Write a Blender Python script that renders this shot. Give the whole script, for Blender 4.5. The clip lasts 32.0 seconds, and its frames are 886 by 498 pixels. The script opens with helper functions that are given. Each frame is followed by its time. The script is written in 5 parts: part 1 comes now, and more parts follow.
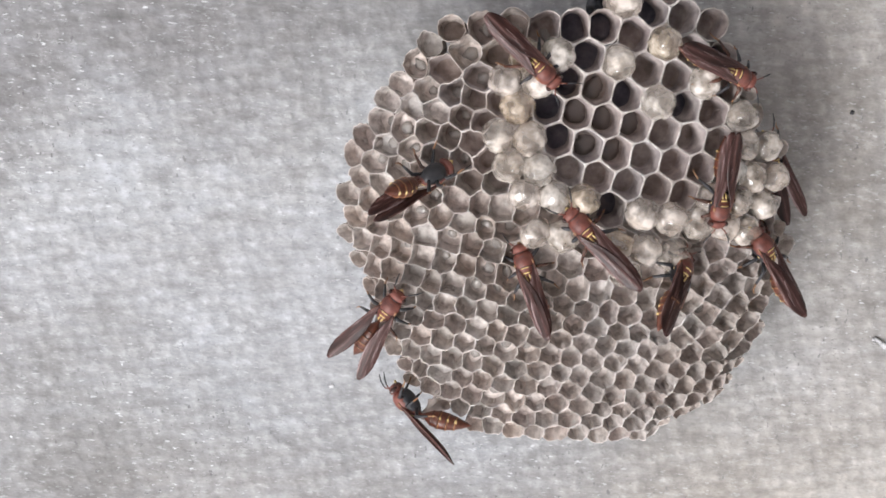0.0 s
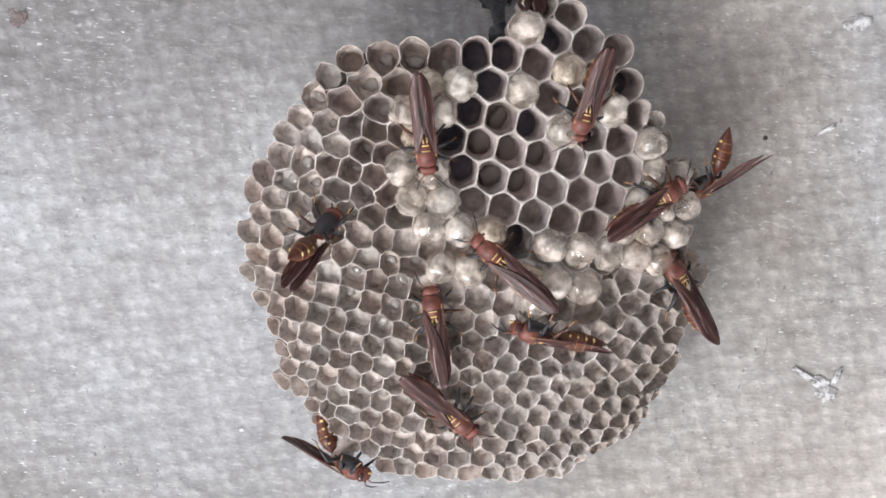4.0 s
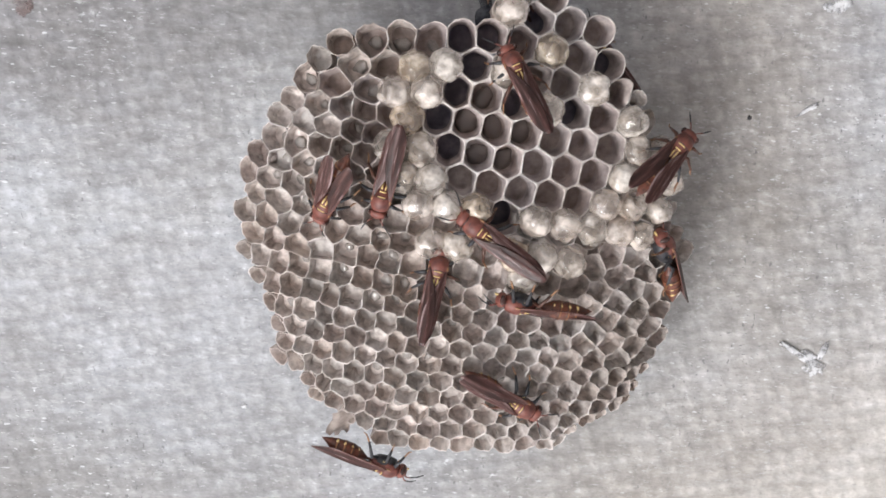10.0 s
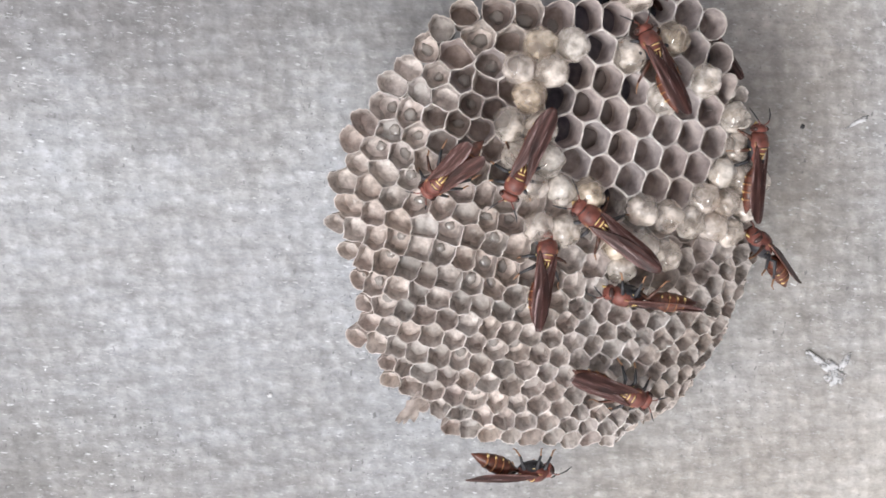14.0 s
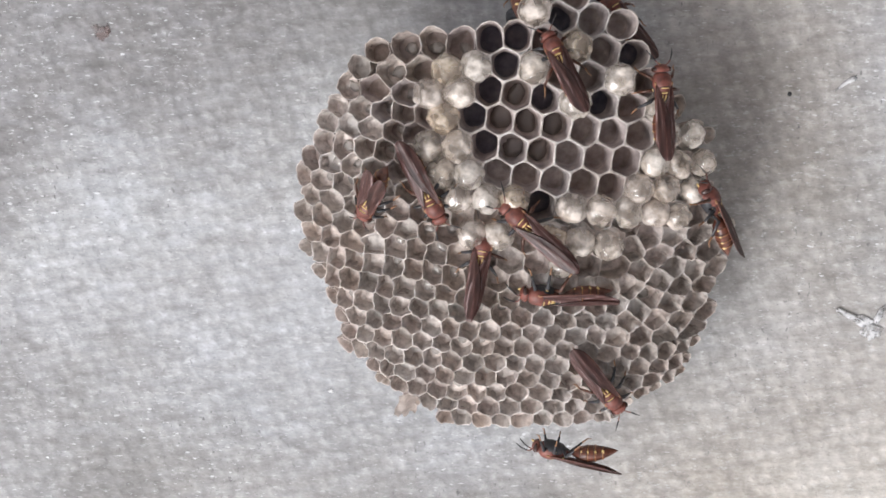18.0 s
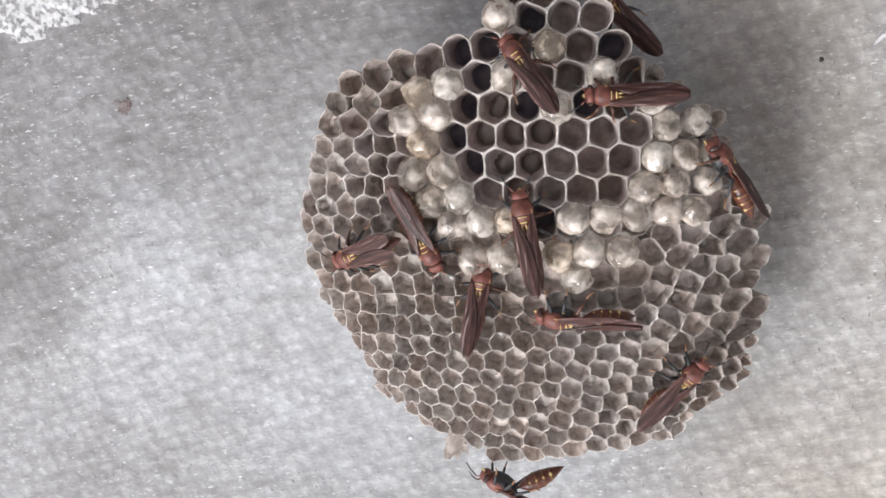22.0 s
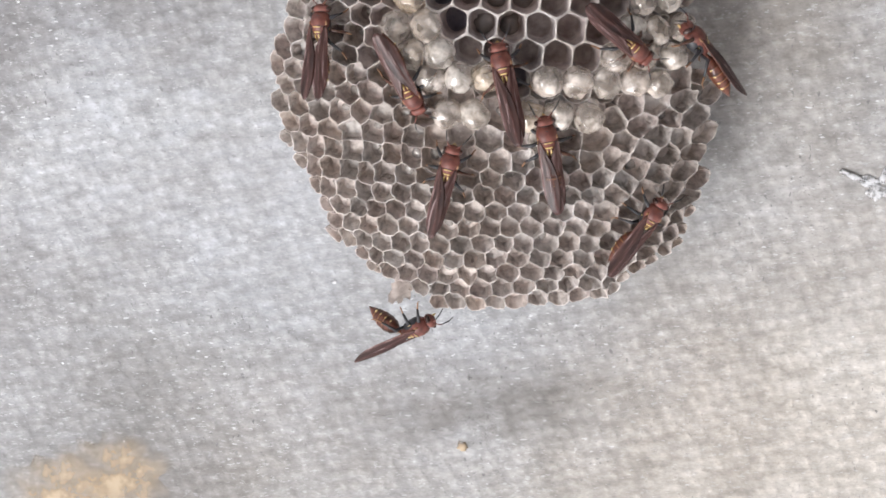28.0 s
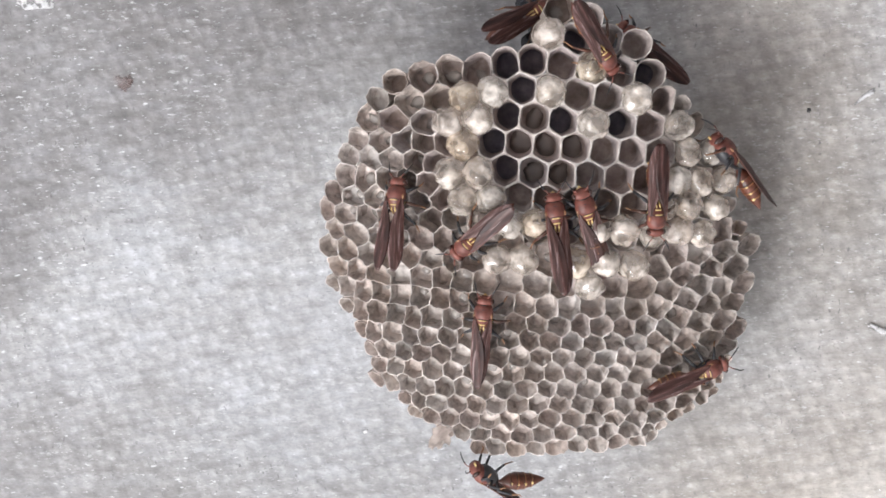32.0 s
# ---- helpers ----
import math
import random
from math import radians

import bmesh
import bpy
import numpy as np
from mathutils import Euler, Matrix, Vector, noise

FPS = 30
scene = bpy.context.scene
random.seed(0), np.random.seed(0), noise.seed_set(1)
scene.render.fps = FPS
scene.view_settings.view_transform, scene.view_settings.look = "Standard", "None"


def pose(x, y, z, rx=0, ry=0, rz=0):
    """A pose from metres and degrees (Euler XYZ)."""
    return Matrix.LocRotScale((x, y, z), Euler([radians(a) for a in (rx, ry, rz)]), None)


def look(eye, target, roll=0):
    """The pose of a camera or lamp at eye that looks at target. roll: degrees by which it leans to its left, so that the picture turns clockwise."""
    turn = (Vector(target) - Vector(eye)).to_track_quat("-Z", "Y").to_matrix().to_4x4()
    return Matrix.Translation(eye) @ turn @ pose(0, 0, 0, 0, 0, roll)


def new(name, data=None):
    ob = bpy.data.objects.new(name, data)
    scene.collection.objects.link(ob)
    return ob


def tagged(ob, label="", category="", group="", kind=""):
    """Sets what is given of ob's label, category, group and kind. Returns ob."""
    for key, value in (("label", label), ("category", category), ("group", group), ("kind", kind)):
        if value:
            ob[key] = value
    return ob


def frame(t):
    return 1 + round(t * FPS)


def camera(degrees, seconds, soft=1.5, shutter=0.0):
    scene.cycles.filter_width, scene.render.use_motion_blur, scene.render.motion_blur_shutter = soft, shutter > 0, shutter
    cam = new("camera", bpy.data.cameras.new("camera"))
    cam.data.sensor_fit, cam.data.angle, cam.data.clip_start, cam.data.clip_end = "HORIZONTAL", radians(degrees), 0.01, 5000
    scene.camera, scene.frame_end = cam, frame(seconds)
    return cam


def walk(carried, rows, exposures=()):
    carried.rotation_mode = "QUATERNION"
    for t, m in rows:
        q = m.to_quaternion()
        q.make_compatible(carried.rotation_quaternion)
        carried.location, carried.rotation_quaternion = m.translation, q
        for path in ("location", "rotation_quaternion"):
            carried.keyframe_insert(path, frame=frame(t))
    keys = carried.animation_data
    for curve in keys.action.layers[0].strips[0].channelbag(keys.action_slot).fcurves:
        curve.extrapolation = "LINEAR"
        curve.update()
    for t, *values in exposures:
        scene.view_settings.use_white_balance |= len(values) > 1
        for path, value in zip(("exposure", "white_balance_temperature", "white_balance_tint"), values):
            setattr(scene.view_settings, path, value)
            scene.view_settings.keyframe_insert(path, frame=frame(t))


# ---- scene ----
# A paper wasps' comb hanging under a porch ceiling, seen from below.
# Plan in centimetres: x across, y up towards the ceiling sheet (y = 0 is its face), z along the sheet.
CM = 0.01
HANG = Matrix.Translation((0, 0, 2.4)) @ pose(0, 0, 0, 90)
cam = camera(27, 32.0, soft=1.65)


def eye(x, y, z, yaw, pitch, roll):
    return HANG @ Matrix.Translation((x, y, z)) @ pose(0, 0, 0, 0, 0, yaw) @ pose(0, 0, 0, 90 + pitch) @ pose(0, 0, 0, 0, 0, roll)


PATH = [
    (0, -0.03781, -0.36407, 0.09410, 0.31, -17.95, 5.13),
    (0.5, -0.03747, -0.36285, 0.09541, 0.63, -18.04, 4.92),
    (1, -0.03692, -0.35963, 0.09176, 0.60, -17.74, 4.70),
    (1.4, -0.03800, -0.35640, 0.09093, 0.59, -17.33, 3.89),
    (1.5, -0.03800, -0.35564, 0.09071, 0.55, -17.63, 4.60),
    (2, -0.03841, -0.35067, 0.08602, -0.43, -17.57, 5.01),
    (2.5, -0.03491, -0.34863, 0.08499, -1.43, -17.11, 4.97),
    (3, -0.03184, -0.35110, 0.09030, -1.55, -17.00, 4.79),
    (3.5, -0.03011, -0.35375, 0.09259, -1.35, -16.91, 4.65),
    (5.5, -0.02410, -0.35757, 0.08645, -0.72, -15.99, 3.36),
    (6, -0.01723, -0.35972, 0.08628, -0.35, -16.18, 3.18),
    (6.2, -0.01594, -0.36132, 0.08564, -0.18, -16.03, 2.44),
    (6.5, -0.01534, -0.36296, 0.08680, 0.32, -16.49, 3.03),
    (7, -0.01665, -0.36504, 0.08735, 0.61, -16.45, 3.01),
    (7.5, -0.01711, -0.36548, 0.08975, 0.56, -16.58, 3.09),
    (8, -0.02030, -0.36646, 0.09036, 0.61, -16.50, 3.13),
    (8.1, -0.02037, -0.36686, 0.08985, 0.51, -16.38, 2.67),
    (8.5, -0.02169, -0.36712, 0.09267, 0.36, -16.49, 3.33),
    (9, -0.02172, -0.36754, 0.09391, 0.17, -16.26, 3.45),
    (9.5, -0.02365, -0.36870, 0.09228, 0.18, -16.25, 3.52),
    (10, -0.02052, -0.36731, 0.08956, 0.01, -16.46, 3.61),
    (10.2, -0.02224, -0.36759, 0.08627, -0.41, -16.23, 3.05),
    (10.5, -0.02640, -0.36754, 0.08633, -0.76, -15.95, 4.15),
    (10.8, -0.03810, -0.36605, 0.08400, -1.58, -15.36, 3.62),
    (11, -0.04700, -0.36429, 0.08418, -1.97, -15.31, 4.98),
    (11.5, -0.06943, -0.36225, 0.08004, -4.26, -14.78, 6.71),
    (12, -0.08271, -0.35851, 0.07644, -7.14, -14.02, 8.42),
    (12.5, -0.08939, -0.35516, 0.07252, -9.73, -13.56, 9.01),
    (13, -0.09429, -0.35257, 0.06784, -11.44, -12.94, 9.03),
    (13.5, -0.10247, -0.35167, 0.06450, -13.11, -13.26, 9.87),
    (14, -0.10856, -0.35427, 0.06343, -12.43, -13.26, 9.78),
    (14.5, -0.11042, -0.35219, 0.05828, -12.39, -13.28, 9.81),
    (15, -0.11268, -0.35025, 0.05813, -12.55, -13.36, 9.84),
    (15.1, -0.11065, -0.35001, 0.05726, -12.20, -13.25, 8.18),
    (15.5, -0.10364, -0.34850, 0.05673, -11.72, -13.54, 9.25),
    (17.5, -0.00037, -0.38135, 0.09751, 4.86, -17.62, -0.18),
    (18, 0.01459, -0.38350, 0.10211, 7.26, -17.85, -1.43),
    (18.5, 0.02687, -0.38420, 0.09974, 10.48, -17.70, -3.48),
    (19, 0.03438, -0.37500, 0.09305, 11.40, -17.94, -5.12),
    (19.5, 0.04363, -0.37081, 0.09187, 14.43, -17.00, -6.88),
    (20, 0.05663, -0.36949, 0.09243, 16.75, -16.44, -8.79),
    (20.5, 0.07187, -0.36463, 0.08870, 19.22, -16.46, -10.75),
    (21, 0.08111, -0.35263, 0.07993, 19.89, -15.66, -12.07),
    (21.5, 0.08359, -0.34710, 0.08492, 19.87, -15.07, -12.59),
    (22, 0.08236, -0.35118, 0.08754, 19.75, -15.36, -12.78),
    (22.5, 0.07576, -0.36438, 0.09001, 17.75, -16.25, -11.27),
    (23, 0.06629, -0.37798, 0.10182, 14.50, -16.88, -9.39),
    (23.5, 0.05684, -0.39417, 0.10780, 14.09, -17.38, -8.34),
    (24, 0.05133, -0.40152, 0.10885, 13.11, -17.94, -7.42),
    (24.5, 0.04845, -0.39894, 0.10326, 12.88, -18.13, -6.65),
    (25, 0.04926, -0.39629, 0.10033, 12.91, -18.19, -6.58),
    (25.5, 0.05183, -0.39337, 0.09905, 12.21, -18.19, -6.44),
    (27.5, 0.04469, -0.37447, 0.09916, 10.74, -20.57, -6.08),
    (28, 0.04018, -0.37508, 0.09611, 11.36, -20.84, -5.98),
    (28.3, 0.03235, -0.37902, 0.09205, 11.40, -19.95, -4.58),
    (28.5, 0.02739, -0.38099, 0.09215, 11.89, -19.70, -5.76),
    (29, 0.01907, -0.37996, 0.09520, 10.38, -19.61, -5.25),
    (29.5, 0.01717, -0.38292, 0.08539, 9.60, -17.06, -4.89),
    (29.6, 0.01715, -0.38272, 0.08560, 9.20, -16.47, -4.08),
    (30, 0.01579, -0.38256, 0.08478, 8.76, -16.08, -4.53),
    (30.5, 0.01658, -0.38310, 0.08623, 8.39, -15.88, -4.49),
    (31, 0.01654, -0.38547, 0.08827, 8.45, -15.34, -4.47),
    (31.5, 0.01707, -0.38647, 0.09043, 8.39, -15.15, -4.35),
    (32, 0.01828, -0.38747, 0.09041, 8.54, -14.98, -4.31),
]
walk(cam, [(t, eye(*row)) for t, *row in PATH], [(0.0, 0.27), (3.0, 0.26), (9.0, 0.29), (15.0, 0.22), (22.0, 0.30), (25.0, 0.34), (28.0, 0.33), (30.0, 0.22), (31.0, 0.36), (32.0, 0.38)])

# ---- light ----
world = bpy.data.worlds.new("world")
scene.world = world
world.use_nodes = True
wn = world.node_tree.nodes
sky = wn.new("ShaderNodeTexSky")
sky.sky_type, sky.sun_disc = "NISHITA", False
sky.sun_elevation, sky.sun_rotation = radians(48), radians(300)
world.node_tree.links.new(sky.outputs["Color"], wn["Background"].inputs["Color"])
wn["Background"].inputs["Strength"].default_value = 0.15
sun = new("sun", bpy.data.lights.new("sun", "SUN"))
sun.data.energy, sun.data.angle, sun.data.color = 5.0, radians(0.6), (1, 0.975, 0.96)
sun.matrix_world = look((-6, 3.5, 8), (0, 0, 0))
# Lamp added under the porch, standing in for sky light from its open side.
opening = new("opening_light", bpy.data.lights.new("opening_light", "AREA"))
opening.data.shape, opening.data.size, opening.data.size_y = "RECTANGLE", 0.9, 0.7
opening.data.energy, opening.data.color = 29.5, (0.972, 0.985, 1.0)
opening.matrix_world = look((-0.76, 0.92, 0.85), (0, 0, 2.4))


# ---- materials ----
def material(name, colour, rough=0.6, metal=0.0, spec=0.5):
    m = bpy.data.materials.new(name)
    m.use_nodes = True
    b = m.node_tree.nodes["Principled BSDF"]
    b.inputs["Base Color"].default_value = (*colour, 1)
    b.inputs["Roughness"].default_value, b.inputs["Metallic"].default_value = rough, metal
    b.inputs["Specular IOR Level"].default_value = spec
    return m, m.node_tree.nodes, m.node_tree.links, b


def ramp(nodes, links, source, stops):
    r = nodes.new("ShaderNodeValToRGB")
    while len(r.color_ramp.elements) < len(stops):
        r.color_ramp.elements.new(0.5)
    for e, (p, c) in zip(r.color_ramp.elements, stops):
        e.position, e.color = p, (*c, 1)
    links.new(source, r.inputs["Fac"])
    return r.outputs["Color"]


def grain(nodes, links, scale, detail=4.0, stretch=(1, 1, 1), rough=0.55):
    co = nodes.new("ShaderNodeTexCoord")
    mp = nodes.new("ShaderNodeMapping")
    mp.inputs["Scale"].default_value = stretch
    n = nodes.new("ShaderNodeTexNoise")
    n.inputs["Scale"].default_value, n.inputs["Detail"].default_value, n.inputs["Roughness"].default_value = scale, detail, rough
    links.new(co.outputs["Object"], mp.inputs["Vector"])
    links.new(mp.outputs["Vector"], n.inputs["Vector"])
    return n.outputs["Fac"]


def mixed(nodes, links, a, b, fac, kind="MIX"):
    m = nodes.new("ShaderNodeMix")
    m.data_type, m.blend_type = "RGBA", kind
    for socket, value in ((m.inputs[6], a), (m.inputs[7], b), (m.inputs[0], fac)):
        if isinstance(value, bpy.types.NodeSocket):
            links.new(value, socket)
        elif isinstance(value, tuple):
            socket.default_value = (*value, 1)
        else:
            socket.default_value = value
    return m.outputs[2]


def bump(nodes, links, bsdf, height, strength, distance):
    b = nodes.new("ShaderNodeBump")
    b.inputs["Strength"].default_value, b.inputs["Distance"].default_value = strength, distance
    links.new(height, b.inputs["Height"])
    links.new(b.outputs["Normal"], bsdf.inputs["Normal"])


def simple(name, dark, light, scale, rough=0.6, relief=0.0, metal=0.0, spec=0.5, coat=0.0):
    m, n, l, b = material(name, light, rough, metal, spec)
    f = grain(n, l, scale)
    l.new(ramp(n, l, f, [(0.3, dark), (0.7, light)]), b.inputs["Base Color"])
    if relief:
        bump(n, l, b, grain(n, l, scale * 3), 0.6, relief)
    b.inputs["Coat Weight"].default_value = coat
    return m


def ceiling_material():
    m, n, l, b = material("weathered_sheet", (0.5, 0.5, 0.5), 0.75, 0.0, 0.35)
    clouds = ramp(n, l, grain(n, l, 11, 3), [(0.30, (0.287, 0.276, 0.268)), (0.5, (0.406, 0.402, 0.398)), (0.70, (0.515, 0.526, 0.542))])
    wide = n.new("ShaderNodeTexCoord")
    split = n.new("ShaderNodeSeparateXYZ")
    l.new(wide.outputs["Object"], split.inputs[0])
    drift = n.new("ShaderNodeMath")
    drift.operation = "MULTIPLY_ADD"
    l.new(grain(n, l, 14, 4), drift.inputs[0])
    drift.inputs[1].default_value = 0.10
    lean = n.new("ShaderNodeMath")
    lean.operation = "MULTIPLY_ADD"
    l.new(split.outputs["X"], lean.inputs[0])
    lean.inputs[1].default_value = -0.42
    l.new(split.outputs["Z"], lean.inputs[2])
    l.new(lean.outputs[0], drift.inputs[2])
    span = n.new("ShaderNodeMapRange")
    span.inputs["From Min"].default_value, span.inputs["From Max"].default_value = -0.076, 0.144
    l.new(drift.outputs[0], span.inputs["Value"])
    # Tone bands by position: discolouring, plus uneven lamp light evened out in the colour.
    tone_bands = ramp(n, l, span.outputs["Result"], [(0.10, (0.82, 0.78, 0.73)), (0.29, (0.755, 0.735, 0.72)), (0.40, (0.715, 0.71, 0.71)), (0.60, (0.95, 0.965, 1.0)), (0.69, (0.97, 0.985, 1.01)), (0.82, (0.63, 0.625, 0.64))])
    clouds = mixed(n, l, clouds, tone_bands, 1.0, "MULTIPLY")
    # Brightening towards +x and -z, also put into the colour.
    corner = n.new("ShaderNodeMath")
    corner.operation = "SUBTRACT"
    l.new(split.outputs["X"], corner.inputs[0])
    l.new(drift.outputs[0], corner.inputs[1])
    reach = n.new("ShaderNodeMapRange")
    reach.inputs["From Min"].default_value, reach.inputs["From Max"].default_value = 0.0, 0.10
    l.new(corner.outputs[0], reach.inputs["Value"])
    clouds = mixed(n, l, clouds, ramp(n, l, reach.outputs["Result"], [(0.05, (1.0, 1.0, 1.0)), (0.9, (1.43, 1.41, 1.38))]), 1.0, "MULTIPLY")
    # Beside the comb, hue alone: brown staining plus its shadow's warm tone painted in.
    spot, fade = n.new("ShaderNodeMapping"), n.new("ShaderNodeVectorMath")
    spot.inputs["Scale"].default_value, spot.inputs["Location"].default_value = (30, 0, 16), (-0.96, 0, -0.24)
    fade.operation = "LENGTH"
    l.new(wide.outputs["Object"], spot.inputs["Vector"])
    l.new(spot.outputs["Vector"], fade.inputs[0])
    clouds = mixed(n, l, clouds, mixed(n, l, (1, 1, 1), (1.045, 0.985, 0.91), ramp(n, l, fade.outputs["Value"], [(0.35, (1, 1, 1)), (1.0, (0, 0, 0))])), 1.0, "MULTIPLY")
    co = n.new("ShaderNodeTexCoord")
    warp = n.new("ShaderNodeMapping")
    warp.inputs["Scale"].default_value = (300, 1, 350)
    warp.inputs["Rotation"].default_value = (0, radians(14), 0)
    l.new(co.outputs["Object"], warp.inputs["Vector"])
    v = n.new("ShaderNodeTexVoronoi")
    v.feature, v.inputs["Randomness"].default_value, v.inputs["Scale"].default_value = "SMOOTH_F1", 0.45, 1.0
    sway = n.new("ShaderNodeTexNoise")
    sway.inputs["Scale"].default_value = 1.1
    l.new(warp.outputs["Vector"], sway.inputs["Vector"])
    bent = n.new("ShaderNodeVectorMath")
    bent.operation = "MULTIPLY_ADD"
    l.new(sway.outputs["Color"], bent.inputs[0])
    bent.inputs[1].default_value = (0.9, 0.0, 0.9)
    l.new(warp.outputs["Vector"], bent.inputs[2])
    l.new(bent.outputs["Vector"], v.inputs["Vector"])
    weave = ramp(n, l, v.outputs["Distance"], [(0.18, (1.2, 1.2, 1.2)), (0.62, (0.70, 0.70, 0.70))])
    c = mixed(n, l, clouds, weave, 0.8, "MULTIPLY")
    fine = ramp(n, l, grain(n, l, 900, 3, (1, 1, 1.7)), [(0.28, (0.70, 0.70, 0.70)), (0.74, (1.26, 1.26, 1.26))])
    c = mixed(n, l, c, fine, 0.5, "MULTIPLY")
    streaks = ramp(n, l, grain(n, l, 95, 5, (1, 1, 3.2), 0.65), [(0.30, (0.74, 0.725, 0.71)), (0.5, (1.0, 1.0, 1.0)), (0.70, (1.16, 1.18, 1.22))])
    c = mixed(n, l, c, streaks, 0.75, "MULTIPLY")
    flakes = ramp(n, l, grain(n, l, 400, 4, (1, 1, 2.3), 0.65), [(0.57, (0, 0, 0)), (0.64, (0.3, 0.3, 0.3))])
    c = mixed(n, l, c, (0.70, 0.72, 0.73), mixed(n, l, (0, 0, 0), flakes, ramp(n, l, grain(n, l, 60, 3), [(0.40, (0.1, 0.1, 0.1)), (0.58, (1, 1, 1))])))
    chips = ramp(n, l, grain(n, l, 430, 4, (1.2, 1, 2.2), 0.65), [(0.34, (0.4, 0.4, 0.4)), (0.39, (0, 0, 0))])
    c = mixed(n, l, c, (0.20, 0.195, 0.19), chips)
    # Nicks and flecks, thickest in patches.
    patches = ramp(n, l, grain(n, l, 20, 3), [(0.40, (0.15, 0.15, 0.15)), (0.60, (1, 1, 1))])
    for scale, stretch, low, high, tone in ((540, (1.7, 1, 0.9), 0.345, 0.29, (0.13, 0.13, 0.135)), (620, (0.8, 1, 2.4), 0.64, 0.70, (0.82, 0.84, 0.86)), (760, (1, 1, 2.0), 0.35, 0.30, (0.17, 0.17, 0.175))):
        edge, full = ((high, (0.75, 0.75, 0.75)), (low, (0, 0, 0))) if high < low else ((low, (0, 0, 0)), (high, (0.6, 0.6, 0.6)))
        mark = ramp(n, l, grain(n, l, scale, 2, stretch, 0.5), [edge, full])
        c = mixed(n, l, c, tone, mixed(n, l, (0, 0, 0), mark, patches))
    specks = ramp(n, l, grain(n, l, 420, 2), [(0.755, (0, 0, 0)), (0.785, (0.9, 0.9, 0.9))])
    c = mixed(n, l, c, (0.8, 0.82, 0.84), specks)
    l.new(c, b.inputs["Base Color"])
    add = n.new("ShaderNodeMath")
    add.operation = "MULTIPLY_ADD"
    l.new(grain(n, l, 500, 4), add.inputs[0])
    add.inputs[1].default_value = 0.5
    inv = n.new("ShaderNodeMath")
    inv.operation = "MULTIPLY"
    l.new(v.outputs["Distance"], inv.inputs[0])
    inv.inputs[1].default_value = -1.0
    l.new(inv.outputs[0], add.inputs[2])
    bump(n, l, b, add.outputs[0], 0.5, 0.001)
    return m


def spread_grain(nodes, links, scale, detail=4.0, rough=0.55):
    """Grain laid over the whole place, so that alike pieces do not repeat it."""
    g = nodes.new("ShaderNodeNewGeometry")
    n = nodes.new("ShaderNodeTexNoise")
    n.inputs["Scale"].default_value, n.inputs["Detail"].default_value, n.inputs["Roughness"].default_value = scale, detail, rough
    links.new(g.outputs["Position"], n.inputs["Vector"])
    return n.outputs["Fac"]


def paper_material(name, dark, mid, light, scale=420, stain=0.5, relief=0.0003, detail=5, flecks=0.0, thin=0.0):
    m, n, l, b = material(name, mid, 0.8, 0.0, 0.3)
    c = ramp(n, l, spread_grain(n, l, scale, detail, 0.6), [(0.33, dark), (0.5, mid), (0.68, light)])
    info = n.new("ShaderNodeObjectInfo")
    vary = ramp(n, l, info.outputs["Random"], [(0.0, (0.96, 0.89, 0.87)), (0.4, (1.06, 0.99, 0.95)), (0.7, (1.0, 0.975, 0.965)), (1.0, (1.10, 1.05, 1.03))])
    c = mixed(n, l, c, vary, 0.9, "MULTIPLY")
    patch = ramp(n, l, spread_grain(n, l, 55, 4), [(0.36, (0.78, 0.74, 0.69)), (0.62, (1.06, 1.06, 1.06))])
    c = mixed(n, l, c, patch, stain, "MULTIPLY")
    # Pale flecks: fibres, and the rims' shiny glints painted into the colour.
    if flecks:
        chips = ramp(n, l, spread_grain(n, l, 750, 2), [(0.60, (0, 0, 0)), (0.70, (flecks, flecks, flecks))])
        c = mixed(n, l, c, (0.84, 0.82, 0.79), chips)
    l.new(c, b.inputs["Base Color"])
    bump(n, l, b, spread_grain(n, l, scale * 2.2, detail), 0.8, relief)
    if thin:
        through_paper, both = n.new("ShaderNodeBsdfTranslucent"), n.new("ShaderNodeMixShader")
        l.new(c, through_paper.inputs["Color"])
        both.inputs[0].default_value = thin
        l.new(b.outputs[0], both.inputs[1])
        l.new(through_paper.outputs[0], both.inputs[2])
        l.new(both.outputs[0], n["Material Output"].inputs["Surface"])
    return m


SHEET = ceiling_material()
PAPER = paper_material("comb_paper", (0.30, 0.262, 0.24), (0.46, 0.42, 0.395), (0.63, 0.59, 0.565), flecks=0.35, thin=0.2)
INSIDE = paper_material("cell_lining", (0.42, 0.386, 0.366), (0.69, 0.653, 0.628), (0.88, 0.85, 0.83), 560, flecks=0.5, relief=0.0006, thin=0.45)
PALE_INSIDE = paper_material("pale_cell_lining", (0.44, 0.41, 0.388), (0.68, 0.645, 0.62), (0.86, 0.835, 0.81), 620, flecks=0.4, thin=0.45)
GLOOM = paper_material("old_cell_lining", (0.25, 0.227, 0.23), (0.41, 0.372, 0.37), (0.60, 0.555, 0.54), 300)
RIM = paper_material("comb_rim", (0.38, 0.352, 0.333), (0.68, 0.648, 0.622), (0.93, 0.91, 0.89), 230, flecks=0.85, thin=0.2)
OLD_RIM = paper_material("old_comb_rim", (0.36, 0.342, 0.325), (0.52, 0.502, 0.482), (0.75, 0.735, 0.715), 420, flecks=0.5)
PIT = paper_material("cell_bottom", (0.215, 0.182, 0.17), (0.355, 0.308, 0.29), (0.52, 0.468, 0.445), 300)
DARK_PIT = paper_material("dark_cell_bottom", (0.085, 0.083, 0.108), (0.145, 0.139, 0.172), (0.23, 0.213, 0.236), 300)
